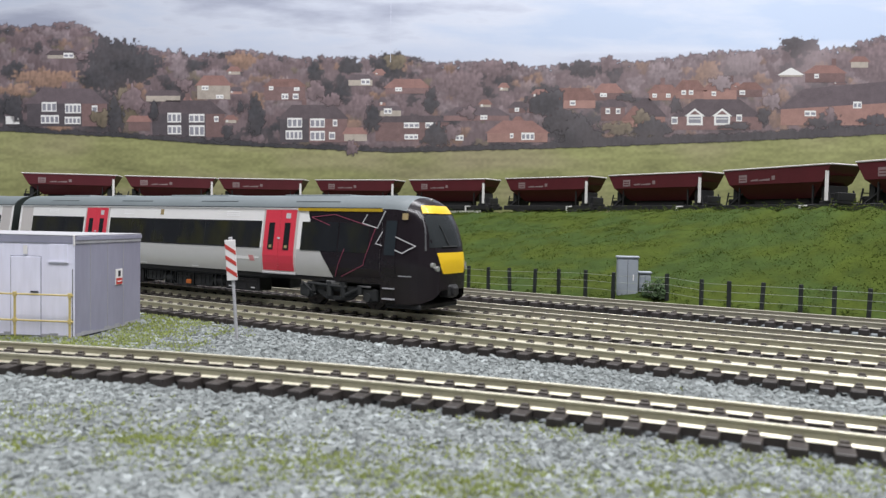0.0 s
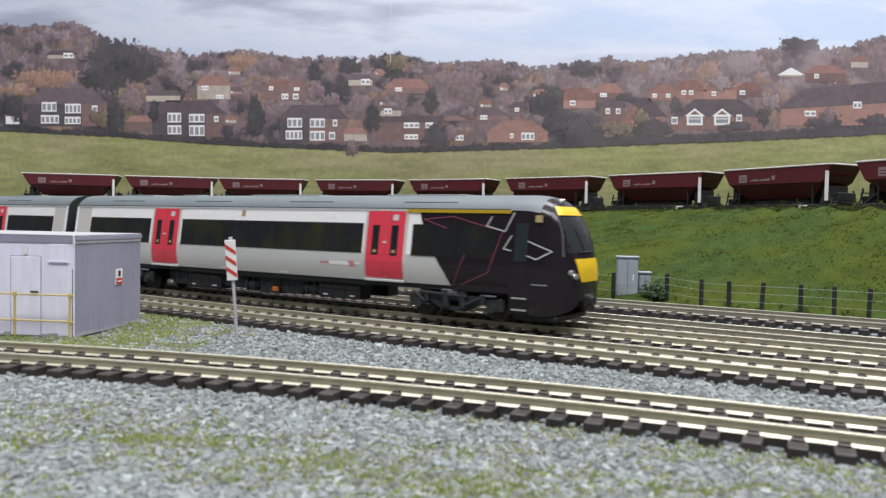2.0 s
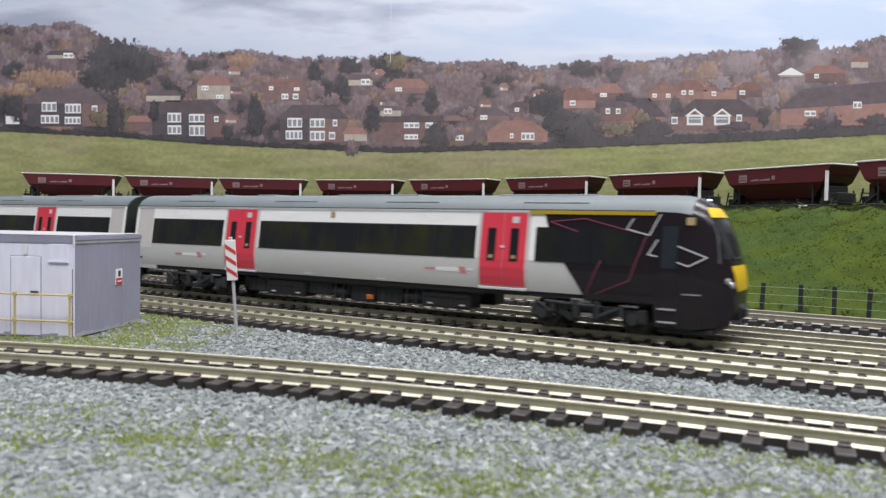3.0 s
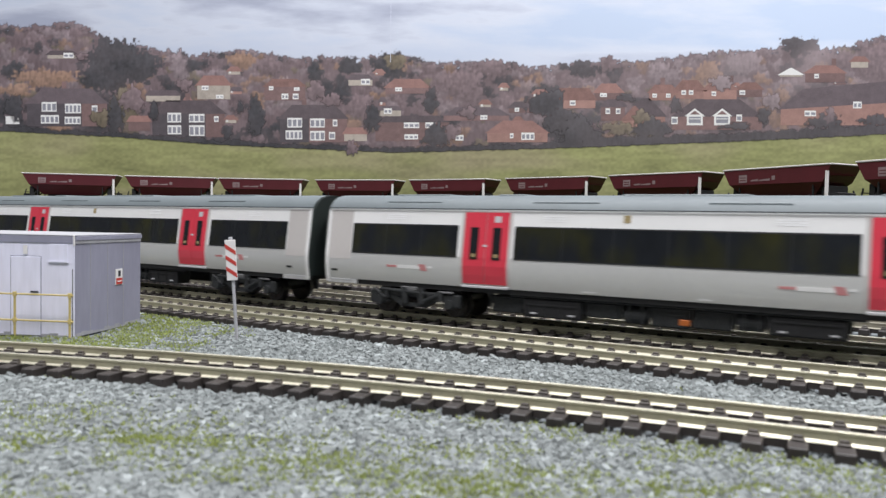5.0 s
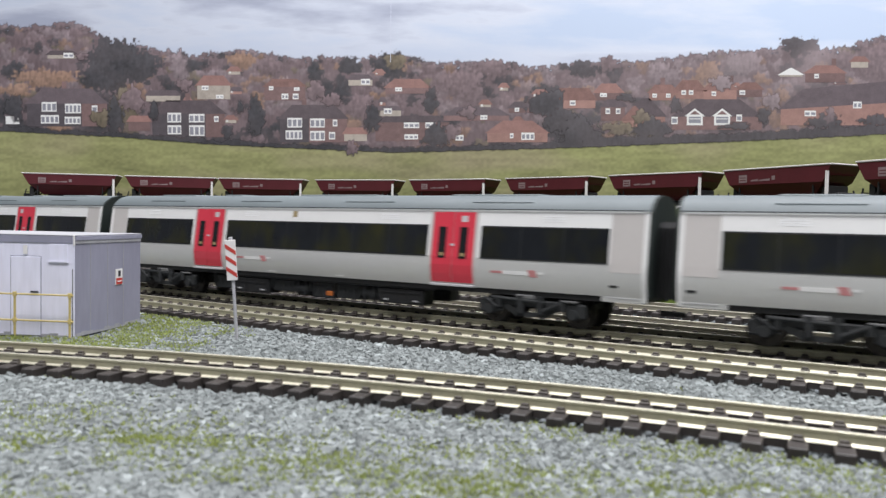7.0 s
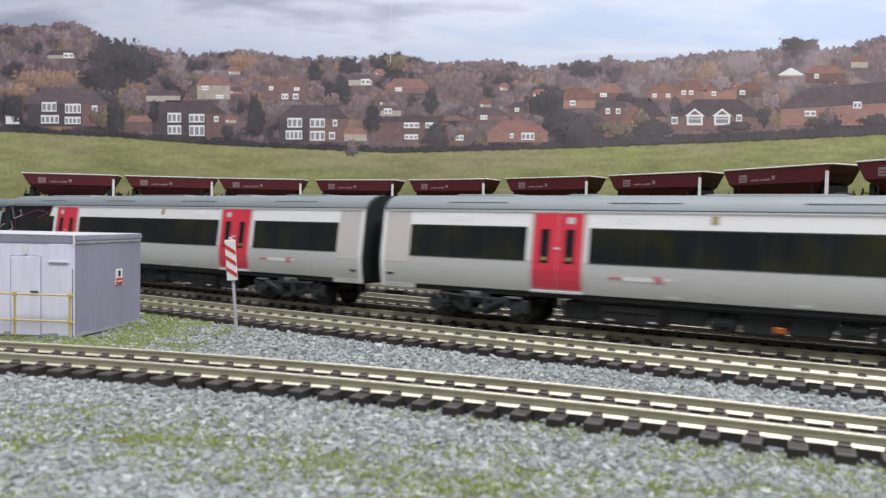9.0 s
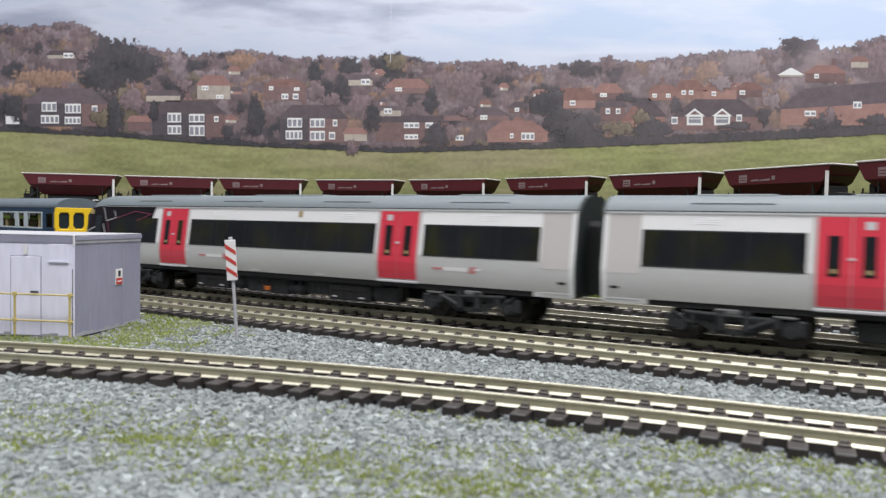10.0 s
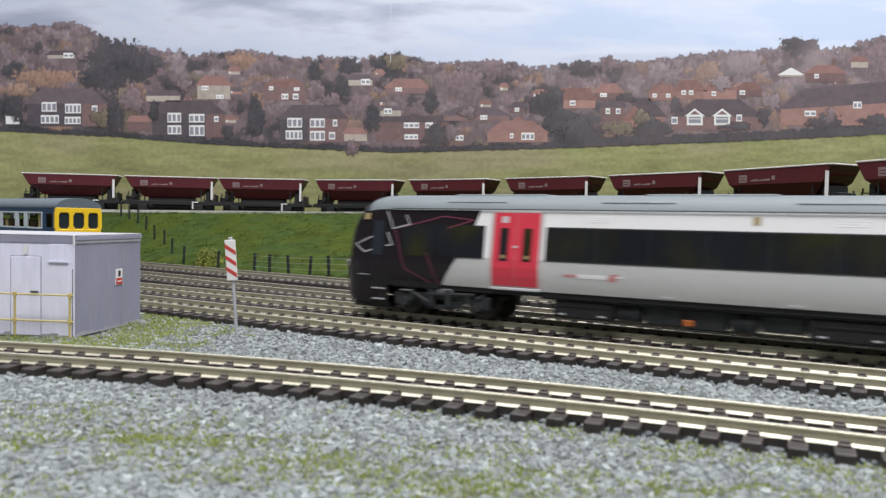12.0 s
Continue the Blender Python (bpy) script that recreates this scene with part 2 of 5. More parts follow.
# ---- the room and the baseboard ----
def room():
    for name, b, m in (("wall_back", (-1800, 1800, 1200, 1260, -900, 1560), "wall"), ("wall_front", (-1800, 1800, -1560, -1500, -900, 1560), "wall"),
                       ("wall_west", (-1860, -1800, -1560, 1260, -900, 1560), "wall"), ("wall_east", (1800, 1860, -1560, 1260, -900, 1560), "wall"),
                       ("ceiling", (-1860, 1860, -1560, 1260, 1560, 1600), "ceiling"), ("floor", (-1860, 1860, -1560, 1260, -960, -900), "wall")):
        solid(name, box(bmesh.new(), *b), M[m], "plain painted room surface round the layout", "room", kind="structure")
    for x, y in ((100, -350), (400, 800)):
        t = thing("ceiling_light", "white strip light fixed under the ceiling", "lamp", "strip lights", mm_pose(x, y, 1530))
        part("housing", box(bmesh.new(), -1220, 1220, -155, 155, 0, 30, 3), M["fixture"], t)


def ground():
    xs, ys = np.linspace(-1400, 1400, 57), np.linspace(-500, 1100, 33)
    bm = bmesh.new()
    g = [[bm.verts.new((x, y, -0.6)) for x in xs] for y in ys]
    for j in range(len(ys) - 1):
        for i in range(len(xs) - 1):
            bm.faces.new((g[j][i], g[j][i + 1], g[j + 1][i + 1], g[j + 1][i]))
    solid("ground", bm, M["ballast_bed"], "grey ballast bed covering the layout baseboard", "ground", kind="structure")
    t = thing("baseboard", "wooden baseboard carrying the whole model railway", "baseboard", kind="structure")
    part("board", box(bmesh.new(), -1400, 1400, -500, 1100, -20, -1.0), M["wall"], t)


def embankment():
    xs, ys = np.arange(-760, 560, 11.0), np.arange(250, 1080, 11.0)
    bm = bmesh.new()
    g = {}
    for j, y in enumerate(ys):
        for i, x in enumerate(xs):
            h = height(x, y)
            if nearest(FOOT, x, y) > -14:
                g[i, j] = bm.verts.new((x, y, h + (0.15 if h > 0 else -0.6)))
    for (i, j) in list(g):
        q = [(i, j), (i + 1, j), (i + 1, j + 1), (i, j + 1)]
        if all(k in g for k in q):
            bm.faces.new([g[k] for k in q])
    solid("embankment", bm, M["grass_bed"], "grassy green embankment below the upper line", "embankment", kind="structure", smooth=True)


# ---- tracks ----
RAIL = [(-1.1, -2.54), (1.1, -2.54), (1.05, -2.48), (0.7, -2.34), (0.42, -2.08), (0.4, -0.8), (0.52, -0.65), (0.52, -0.08), (0.44, 0.0), (-0.44, 0.0), (-0.52, -0.08), (-0.52, -0.65), (-0.4, -0.8), (-0.42, -2.08), (-0.7, -2.34), (-1.05, -2.48)]


def rail_mesh(points, z):
    bm = bmesh.new()
    rings = []
    for x, y, h in points:
        rings.append([bm.verts.new((x - o * math.sin(h), y + o * math.cos(h), z + dz)) for o, dz in RAIL])
    n = len(RAIL)
    for a, b in zip(rings, rings[1:]):
        for k in range(n):
            f = bm.faces.new((a[k], a[(k + 1) % n], b[(k + 1) % n], b[k]))
            f.material_index = 0 if k in (1, 2, 3, 7, 8, 9, 13, 14, 15) else 1
    bm.faces.new(rings[0]), bm.faces.new(rings[-1][::-1])
    return bm


def sleeper_mesh(z):
    bm = bmesh.new()
    box(bm, -1.9, 1.9, -15, 15, z - 5.8, z - 2.56, 0.25)
    for y in (-8.25, 8.25):
        for s in (-1, 1):
            box(bm, -1.25, 1.25, y + s * 1.25 - 0.85, y + s * 1.25 + 0.85, z - 2.6, z - 2.0, 0.15, 1)
            box(bm, -0.85, 0.85, y + s * 0.95 - 0.45, y + s * 0.95 + 0.45, z - 2.1, z - 1.4, 0.12, 1)
    return bm


def track(key, label, side="rail_side", z=HEAD, line=None, span=None, pitch=None):
    line = line or LINES[key]
    a, b = span or SPAN[key]
    t = thing("railway_track", label, "track", "model railway tracks")
    for o in (-8.25, 8.25):
        n = int((b - a) / 12)
        part("rail", rail_mesh([line.at(a + (b - a) * k / n, o) for k in range(n + 1)], z), [M["rail"] if z == HEAD and key != "far" else M["rail_dull"], M[side]], t)
        bm = bmesh.new()
        row = [line.at(a + (b - a) * k / n, o) for k in range(n + 1)]
        ring = [[bm.verts.new((x - e * math.sin(h), y + e * math.cos(h), z + dz)) for e, dz in ((-1.2, -4.4), (1.2, -4.4), (1.2, -2.62), (-1.2, -2.62))] for x, y, h in row]
        for p, q in zip(ring, ring[1:]):
            for k in range(4):
                bm.faces.new((p[k], p[(k + 1) % 4], q[(k + 1) % 4], q[k]))
        part("sleeper_web", bm, M["sleeper"], t, "black plastic web under the rail")
    me = finish("sleeper", sleeper_mesh(z), [M["sleeper"], M["chair"]])
    p = pitch or PITCH[key]
    for k in range(int((b - a) / p)):
        x, y, h = line.at(a + (k + 0.5) * p)
        s = new("sleeper", me)
        s.parent = t
        s.matrix_basis = mm_pose(x, y, 0, 0, 0, math.degrees(h) + 1.2 * math.sin(k * 7.3))
    return t


class Through:
    """A line through given places, by length."""

    def __init__(self, pts):
        self.p = dense(pts, 4.0)
        for _ in range(30):
            self.p[1:-1] = 0.25 * self.p[:-2] + 0.5 * self.p[1:-1] + 0.25 * self.p[2:]
        self.s = np.concatenate([[0], np.cumsum(np.hypot(*np.diff(self.p, axis=0).T))])

    def at(self, s, side=0.0):
        x, y = np.interp(s, self.s, self.p[:, 0]), np.interp(s, self.s, self.p[:, 1])
        u, v = s - 6, s + 6
        h = math.atan2(np.interp(v, self.s, self.p[:, 1]) - np.interp(u, self.s, self.p[:, 1]), np.interp(v, self.s, self.p[:, 0]) - np.interp(u, self.s, self.p[:, 0]))
        return float(x) - side * math.sin(h), float(y) + side * math.cos(h), h


UPPER = Through(offset_line(WAGONS, 15))

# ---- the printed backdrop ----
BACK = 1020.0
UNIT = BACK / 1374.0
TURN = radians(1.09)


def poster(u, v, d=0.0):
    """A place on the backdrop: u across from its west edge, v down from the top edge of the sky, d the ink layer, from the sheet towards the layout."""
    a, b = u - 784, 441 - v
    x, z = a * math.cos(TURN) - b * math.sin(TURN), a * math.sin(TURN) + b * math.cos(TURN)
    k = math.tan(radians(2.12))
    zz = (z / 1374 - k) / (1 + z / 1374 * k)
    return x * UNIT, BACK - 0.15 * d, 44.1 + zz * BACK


SKYLINE = [(-200, 30), (0, 42), (60, 45), (120, 38), (170, 48), (200, 75), (290, 85), (340, 95), (420, 85), (470, 92), (520, 100), (580, 97), (640, 105), (680, 92), (720, 95), (780, 110), (860, 105), (950, 115), (1050, 108), (1130, 105), (1200, 97), (1260, 90), (1350, 85), (1410, 72), (1450, 85), (1500, 79), (1568, 55), (1800, 50)]
FIELD = [(-200, 222), (0, 230), (200, 240), (400, 255), (600, 264), (700, 268), (850, 264), (1000, 260), (1200, 252), (1400, 244), (1568, 235), (1800, 225)]


def along(line, u):
    return float(np.interp(u, [p[0] for p in line], [p[1] for p in line]))


def print_mat(name, col, **kw):
    kw.setdefault("rough", 0.6)
    return mat(name, col, **kw)


def sky_mat():
    m = bpy.data.materials.new("printed_sky")
    m.use_nodes = True
    N, L = m.node_tree.nodes, m.node_tree.links
    b = N["Principled BSDF"]
    b.inputs["Roughness"].default_value = 0.55
    tc, mp, n = N.new("ShaderNodeTexCoord"), N.new("ShaderNodeMapping"), N.new("ShaderNodeTexNoise")
    mp.inputs["Scale"].default_value = (3.0, 1, 14)
    mp.inputs["Location"].default_value = (1.15, 0, 0.2)
    n.inputs["Scale"].default_value, n.inputs["Detail"].default_value, n.inputs["Roughness"].default_value = 1.0, 6, 0.55
    r = N.new("ShaderNodeValToRGB")
    e = r.color_ramp.elements
    e[0].position, e[0].color = 0.38, (0.55, 0.645, 0.82, 1)
    e[1].position, e[1].color = 0.52, (0.70, 0.745, 0.86, 1)
    k = e.new(0.63)
    k.color = (0.44, 0.475, 0.60, 1)
    sep, rise, mix = N.new("ShaderNodeSeparateXYZ"), N.new("ShaderNodeMapRange"), N.new("ShaderNodeMix")
    rise.inputs["From Min"].default_value, rise.inputs["From Max"].default_value = 0.235, 0.285
    mix.data_type = "RGBA"
    mix.inputs["A"].default_value = (0.62, 0.67, 0.80, 1)
    L.new(tc.outputs["Object"], mp.inputs[0]), L.new(mp.outputs[0], n.inputs["Vector"]), L.new(n.outputs["Fac"], r.inputs[0])
    L.new(tc.outputs["Object"], sep.inputs[0]), L.new(sep.outputs["Z"], rise.inputs["Value"]), L.new(rise.outputs["Result"], mix.inputs["Factor"])
    L.new(r.outputs[0], mix.inputs["B"])
    # the print is deeper blue to the west and paler to the east
    side, scale = N.new("ShaderNodeMapRange"), N.new("ShaderNodeVectorMath")
    side.inputs["From Min"].default_value, side.inputs["From Max"].default_value = -0.55, 0.45
    side.inputs["To Min"].default_value, side.inputs["To Max"].default_value = 0.79, 1.10
    scale.operation = "SCALE"
    L.new(sep.outputs["X"], side.inputs["Value"]), L.new(side.outputs["Result"], scale.inputs["Scale"])
    L.new(mix.outputs["Result"], scale.inputs[0]), L.new(scale.outputs[0], b.inputs["Base Color"])
    return m


P = {
    "field": print_mat("printed_field", (0.305, 0.31, 0.13), var=0.34, scale=25, fine=220, col2=(0.37, 0.34, 0.17), mask=6, stretch=(1, 1, 4)),
    "brick": print_mat("printed_brick", (0.20, 0.125, 0.122), var=0.28, scale=130, fine=600, rnd=0.15),
    "orange": print_mat("printed_orange_brick", (0.33, 0.19, 0.165), var=0.22, scale=130, fine=600, rnd=0.1),
    "tile": print_mat("printed_brown_roof", (0.118, 0.092, 0.103), var=0.28, scale=120, fine=600, rnd=0.2),
    "redtile": print_mat("printed_red_roof", (0.28, 0.155, 0.138), var=0.26, scale=120, fine=600, rnd=0.2),
    "render": print_mat("printed_render", (0.44, 0.385, 0.335), var=0.25, scale=120, fine=600, rnd=0.1),
    "front": print_mat("printed_dark_wall", (0.085, 0.072, 0.082), var=0.3, scale=120, fine=600),
    "seam": print_mat("printed_sheet_edge", (0.66, 0.69, 0.80), var=0.1),
    "frame": print_mat("printed_window_frame", (0.78, 0.77, 0.76), var=0.05),
    "pane": print_mat("printed_window_pane", (0.26, 0.26, 0.30), var=0.35, scale=150),
    "sky": sky_mat(),
}



def sheet(outline, d):
    bm = bmesh.new()
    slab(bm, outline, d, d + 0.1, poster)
    return bm


PRINT_LAYER = []


def house(back, u0, u1, ridge, eave, base, roof, wall, hip=0.12, wins=(), chimney=(), tilt=0, d=1.15, shade=0):
    d += 0.008 * len(PRINT_LAYER)
    PRINT_LAYER.append(u0)
    t = new("house", finish("house", sheet([(u0, eave), (u1, eave + tilt), (u1, base), (u0, base)], d), P[wall]))
    t.parent = back
    tagged(t, "printed house wall")
    if shade:
        part("front_wall", sheet([(u0, eave + 1), (shade, eave + 1), (shade, base), (u0, base)], d + 0.1), P["front"], t, "printed dark front wall")
    w = u1 - u0
    part("roof", sheet([(u0 - 4, eave + 2), (u0 + hip * w, ridge), (u1 - hip * w, ridge + tilt), (u1 + 4, eave + 2 + tilt)], d + 0.12), P[roof], t, "printed tiled roof")
    for c in chimney:
        part("chimney", sheet([(c - 4, ridge - 12), (c + 4, ridge - 12), (c + 4, ridge + 6), (c - 4, ridge + 6)], d + 0.05), P["brick"], t)
    for a, b, c, e in wins:
        f = bmesh.new()
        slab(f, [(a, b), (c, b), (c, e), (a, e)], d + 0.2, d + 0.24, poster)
        n = max(1, round((c - a) / 8))
        for k in range(n):
            x0, x1 = a + (c - a) * k / n + 1.3, a + (c - a) * (k + 1) / n - 1.3
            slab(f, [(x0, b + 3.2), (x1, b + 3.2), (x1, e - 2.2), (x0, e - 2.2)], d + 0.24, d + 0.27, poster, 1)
        part("window", f, [P["frame"], P["pane"]], t)
    return t


# printed colours of the woods
WOOD_KINDS = {"bare": (0.186, 0.138, 0.148), "rust": (0.280, 0.178, 0.130), "haze": (0.240, 0.192, 0.206), "olive": (0.170, 0.140, 0.100), "dark": (0.056, 0.055, 0.062), "earth": (0.265, 0.220, 0.155)}
PRINT_STEP, PRINT_U, PRINT_V = 1.7, -80.0, 15.0
PRINT_NU, PRINT_NV = 1024, 226


def soft_noise(rs, shape, wide, tall):
    """Smooth noise from -1 to 1 over a grid, with cells of the given size."""
    nv, nu = shape
    a = rs.uniform(-1, 1, (int(nv / tall) + 3, int(nu / wide) + 3))
    r, c = np.arange(nv) / tall, np.arange(nu) / wide
    i, j = r.astype(int), c.astype(int)
    fr, fc = (r - i)[:, None], (c - j)[None, :]
    fr, fc = fr * fr * (3 - 2 * fr), fc * fc * (3 - 2 * fc)
    g = lambda di, dj: a[np.ix_(i + di, j + dj)]
    return (g(0, 0) * (1 - fc) + g(0, 1) * fc) * (1 - fr) + (g(1, 0) * (1 - fc) + g(1, 1) * fc) * fr


def print_mesh_mat():
    m = bpy.data.materials.new("printed_landscape")
    m.use_nodes = True
    N, L = m.node_tree.nodes, m.node_tree.links
    b = N["Principled BSDF"]
    b.inputs["Roughness"].default_value, b.inputs["Specular IOR Level"].default_value = 0.6, 0.3
    at = N.new("ShaderNodeAttribute")
    at.attribute_name = "ink"
    L.new(at.outputs["Color"], b.inputs["Base Color"]), L.new(at.outputs["Alpha"], b.inputs["Alpha"])
    return m


P["ink"] = print_mesh_mat()


def woods(back, rng):
    """The printed hillside: every tree crown is inked over those behind it, with soft edges."""
    nu, nv, step = PRINT_NU, PRINT_NV, PRINT_STEP
    shape = (nv, nu)
    uu, vv = np.meshgrid(PRINT_U + np.arange(nu) * step, PRINT_V + np.arange(nv) * step)
    sky = np.interp(uu, [p[0] for p in SKYLINE], [p[1] for p in SKYLINE])
    field = np.interp(uu, [p[0] for p in FIELD], [p[1] for p in FIELD])
    rs = np.random.RandomState(5)
    fine, twig, wide = soft_noise(rs, shape, 2.2, 2.6), soft_noise(rs, shape, 1.6, 7.0), soft_noise(rs, shape, 22, 12)
    ink = np.zeros(shape + (3,))
    cover = np.zeros(shape)
    tone = lambda k: np.array(WOOD_KINDS[k])
    ink[:] = tone("bare") * 0.9
    ink *= (1 + 0.18 * wide + 0.14 * twig)[..., None]
    ragged = 3.0 * soft_noise(rs, shape, 4, 400) + 2.2 * soft_noise(rs, shape, 2, 400)
    cover = np.clip((vv - sky - 6 + ragged) / 6, 0, 1)

    def crown(u, v, ru, rv, k, base, strength=0.9, grow=False, deep=3.0):
        a, b = max(0, int((u - ru * 1.4 - PRINT_U) / step)), min(nu, int((u + ru * 1.4 - PRINT_U) / step) + 2)
        c, d = max(0, int((v - rv * 1.4 - PRINT_V) / step)), min(nv, int((v + rv * 1.4 - PRINT_V) / step) + 2)
        if a >= b or c >= d:
            return
        du, dv = (uu[c:d, a:b] - u) / ru, (vv[c:d, a:b] - v) / rv
        ang = np.arctan2(dv, du)
        edge = 1 + 0.13 * np.sin(3 * ang + u) + 0.09 * np.sin(7 * ang + v) + 0.24 * fine[c:d, a:b] + 0.12 * twig[c:d, a:b]
        soft = min(0.5, 3.0 / min(ru, rv))
        w = np.clip((edge - np.sqrt(du * du + dv * dv)) / soft, 0, 1) * np.clip((field[c:d, a:b] + deep - vv[c:d, a:b]) / 3, 0, 1)
        rays = np.cos(ang * 9 + u) * 0.05
        light = base * (1 - 0.28 * dv + 0.10 * du + rays + 0.22 * fine[c:d, a:b] + 0.14 * twig[c:d, a:b])
        col = tone(k) * np.clip(light, 0.3, 1.7)[..., None]
        w2 = (w * strength)[..., None]
        ink[c:d, a:b] = ink[c:d, a:b] * (1 - w2) + col * w2
        if grow:
            cover[c:d, a:b] = np.maximum(cover[c:d, a:b], w)

    for i in range(300):
        u = -70 + 1720 * i / 300 + rng.uniform(-4, 4)
        crown(u, along(SKYLINE, u) + rng.uniform(5, 11), rng.uniform(5, 13), rng.uniform(4, 9), rng.choice(["bare", "bare", "haze", "dark", "bare"]), rng.uniform(0.85, 1.1), 0.8, True)
    for i in range(1700):
        f = i / 1700
        u = rng.uniform(-70, 1650)
        s, e = along(SKYLINE, u), along(FIELD, u)
        v = s + 9 + (e - s - 12) * f
        q = noise.noise(Vector((u / 70, v / 34, 2.0))) + 0.25 * rng.uniform(-1, 1)
        k = "dark" if q > 0.30 - 0.2 * f else "rust" if q < -0.38 else "haze" if q < -0.06 - 0.25 * f else "olive" if rng.random() < 0.12 else "bare"
        r = rng.uniform(5, 12) + 10 * rng.random() ** 2 * (0.3 + f)
        crown(u, v, r, r * rng.uniform(0.6, 1.1), k, rng.uniform(0.82, 1.12) - 0.14 * f, 0.72)

    def clump(u, v, ru, rv, k, base=1.0, deep=3.0):
        crown(u, v, ru, rv, k, base, 0.95, True, deep)
        for _ in range(int(ru * rv / 40)):
            a, w = rng.random() * 6.28, math.sqrt(rng.random()) * 0.8
            crown(u + ru * w * math.cos(a), v + rv * w * math.sin(a), rng.uniform(4, 8), rng.uniform(3, 7), k, base * (1 - 0.2 * w * math.sin(a) + rng.uniform(-0.16, 0.16)), 0.6, False, deep)

    for u, v, ru, rv, k in ((215, 116, 64, 46, "dark"), (170, 138, 26, 22, "dark"), (258, 118, 24, 26, "dark"), (690, 116, 30, 24, "dark"), (622, 116, 22, 16, "dark"), (30, 126, 22, 18, "dark"), (85, 138, 58, 16, "rust"), (30, 160, 34, 12, "rust"), (320, 118, 16, 28, "haze"),
                            (430, 108, 26, 16, "rust"), (970, 172, 32, 26, "dark"), (1010, 226, 60, 26, "dark"), (870, 122, 26, 18, "bare"), (1130, 222, 40, 22, "olive"), (1410, 82, 34, 18, "dark"), (1250, 128, 26, 20, "rust"), (700, 108, 22, 14, "olive"),
                            (1480, 105, 34, 16, "bare"), (1545, 112, 40, 34, "bare"), (1310, 110, 30, 20, "haze"), (225, 190, 28, 34, "olive"), (20, 190, 22, 24, "dark"), (640, 190, 30, 22, "bare"), (815, 150, 44, 30, "bare"), (1170, 130, 30, 20, "haze"), (560, 128, 14, 20, "dark"), (480, 118, 26, 16, "bare"), (1030, 122, 26, 16, "dark"), (1075, 112, 20, 14, "bare")):
        clump(u, v, ru, rv, k)
    hill = ink.copy()

    # the field below, worn and streaked
    streak, patch_n, blade = soft_noise(rs, shape, 26, 3.5), soft_noise(rs, shape, 60, 16), soft_noise(rs, shape, 3, 2)
    grass = np.array((0.285, 0.290, 0.128)) * (1 + 0.16 * streak + 0.13 * patch_n + 0.13 * blade)[..., None]
    bare = np.clip(0.5 * patch_n + 0.5 * np.exp(-((uu - 735) / 75) ** 2 - ((vv - 292) / 26) ** 2) + 0.25 * np.exp(-((uu - 850) / 190) ** 2), 0, 0.9)
    grass = grass * (1 - bare[..., None]) + (tone("earth") * 1.15 * (1 + 0.12 * streak + 0.1 * blade)[..., None]) * bare[..., None]
    grass *= np.clip(1 - 0.3 * (vv - 300) / 120, 0.8, 1.04)[..., None]
    brow = np.clip((vv - field + 1.5 * soft_noise(rs, shape, 5, 400)) / 3.5, 0, 1)[..., None]
    hedge_top = np.where(uu > 1040, 17, 9) + 4 * soft_noise(rs, shape, 7, 400) + 2.5 * soft_noise(rs, shape, 3, 400)
    hedge = np.clip((vv - field + hedge_top) / 3.5, 0, 1)
    hedge_ink = tone("dark") * 0.9 * (1 + 0.2 * fine + 0.22 * twig)[..., None]

    # smoke haze that lies over the printed town
    veil = np.clip(0.03 + 0.12 * np.clip((uu - 700) / 500, 0, 1) + 0.38 * np.exp(-((uu - 1430 + 0.6 * (vv - 120)) / 34) ** 2) * np.clip((190 - vv) / 60, 0, 1) + 0.30 * np.exp(-((uu - 1290 + 0.5 * (vv - 130)) / 40) ** 2) * np.clip((185 - vv) / 60, 0, 1) + 0.05 * wide, 0, 0.6)
    mist = np.array((0.39, 0.32, 0.335))

    def lay(name, colours, edge, show, d, label):
        colours = colours * (1 - veil[..., None]) + mist * veil[..., None] if name == "tree_print" else colours
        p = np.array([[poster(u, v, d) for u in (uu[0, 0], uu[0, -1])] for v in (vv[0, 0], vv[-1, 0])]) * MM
        fu, fv = np.linspace(0, 1, nu)[None, :, None], ((vv[:, :1] - vv[0, 0]) / (vv[-1, 0] - vv[0, 0]))[:, :, None]
        # the sheet is flat, so its points lie evenly between the four corners
        pts = (p[0, 0] * (1 - fu) + p[0, 1] * fu) * (1 - fv) + (p[1, 0] * (1 - fu) + p[1, 1] * fu) * fv
        used = np.zeros(shape, bool)
        cell = show[:-1, :-1] | show[1:, :-1] | show[:-1, 1:] | show[1:, 1:]
        for di in (0, 1):
            for dj in (0, 1):
                used[di:nv - 1 + di, dj:nu - 1 + dj] |= cell
        index = np.full(shape, -1)
        index[used] = np.arange(used.sum())
        r, c = np.nonzero(cell)
        quads = np.stack([index[r + 1, c], index[r + 1, c + 1], index[r, c + 1], index[r, c]], 1)
        me = bpy.data.meshes.new(name)
        me.from_pydata(pts[used].tolist(), [], quads.tolist())
        layer = me.attributes.new("ink", "FLOAT_COLOR", "POINT")
        layer.data.foreach_set("color", np.concatenate([np.clip(colours[used], 0.01, 0.9), np.clip(edge[used], 0, 1)[:, None]], 1).ravel())
        me.materials.append(P["ink"])
        ob = new(name, me)
        ob.parent = back
        tagged(ob, label, kind="stuff")

    out = hill * (1 - hedge[..., None]) + hedge_ink * hedge[..., None]
    lay("tree_print", out, cover, (cover > 0.0) & (vv < field + 6), 0.9, "printed bare purple-brown trees and dark evergreens")
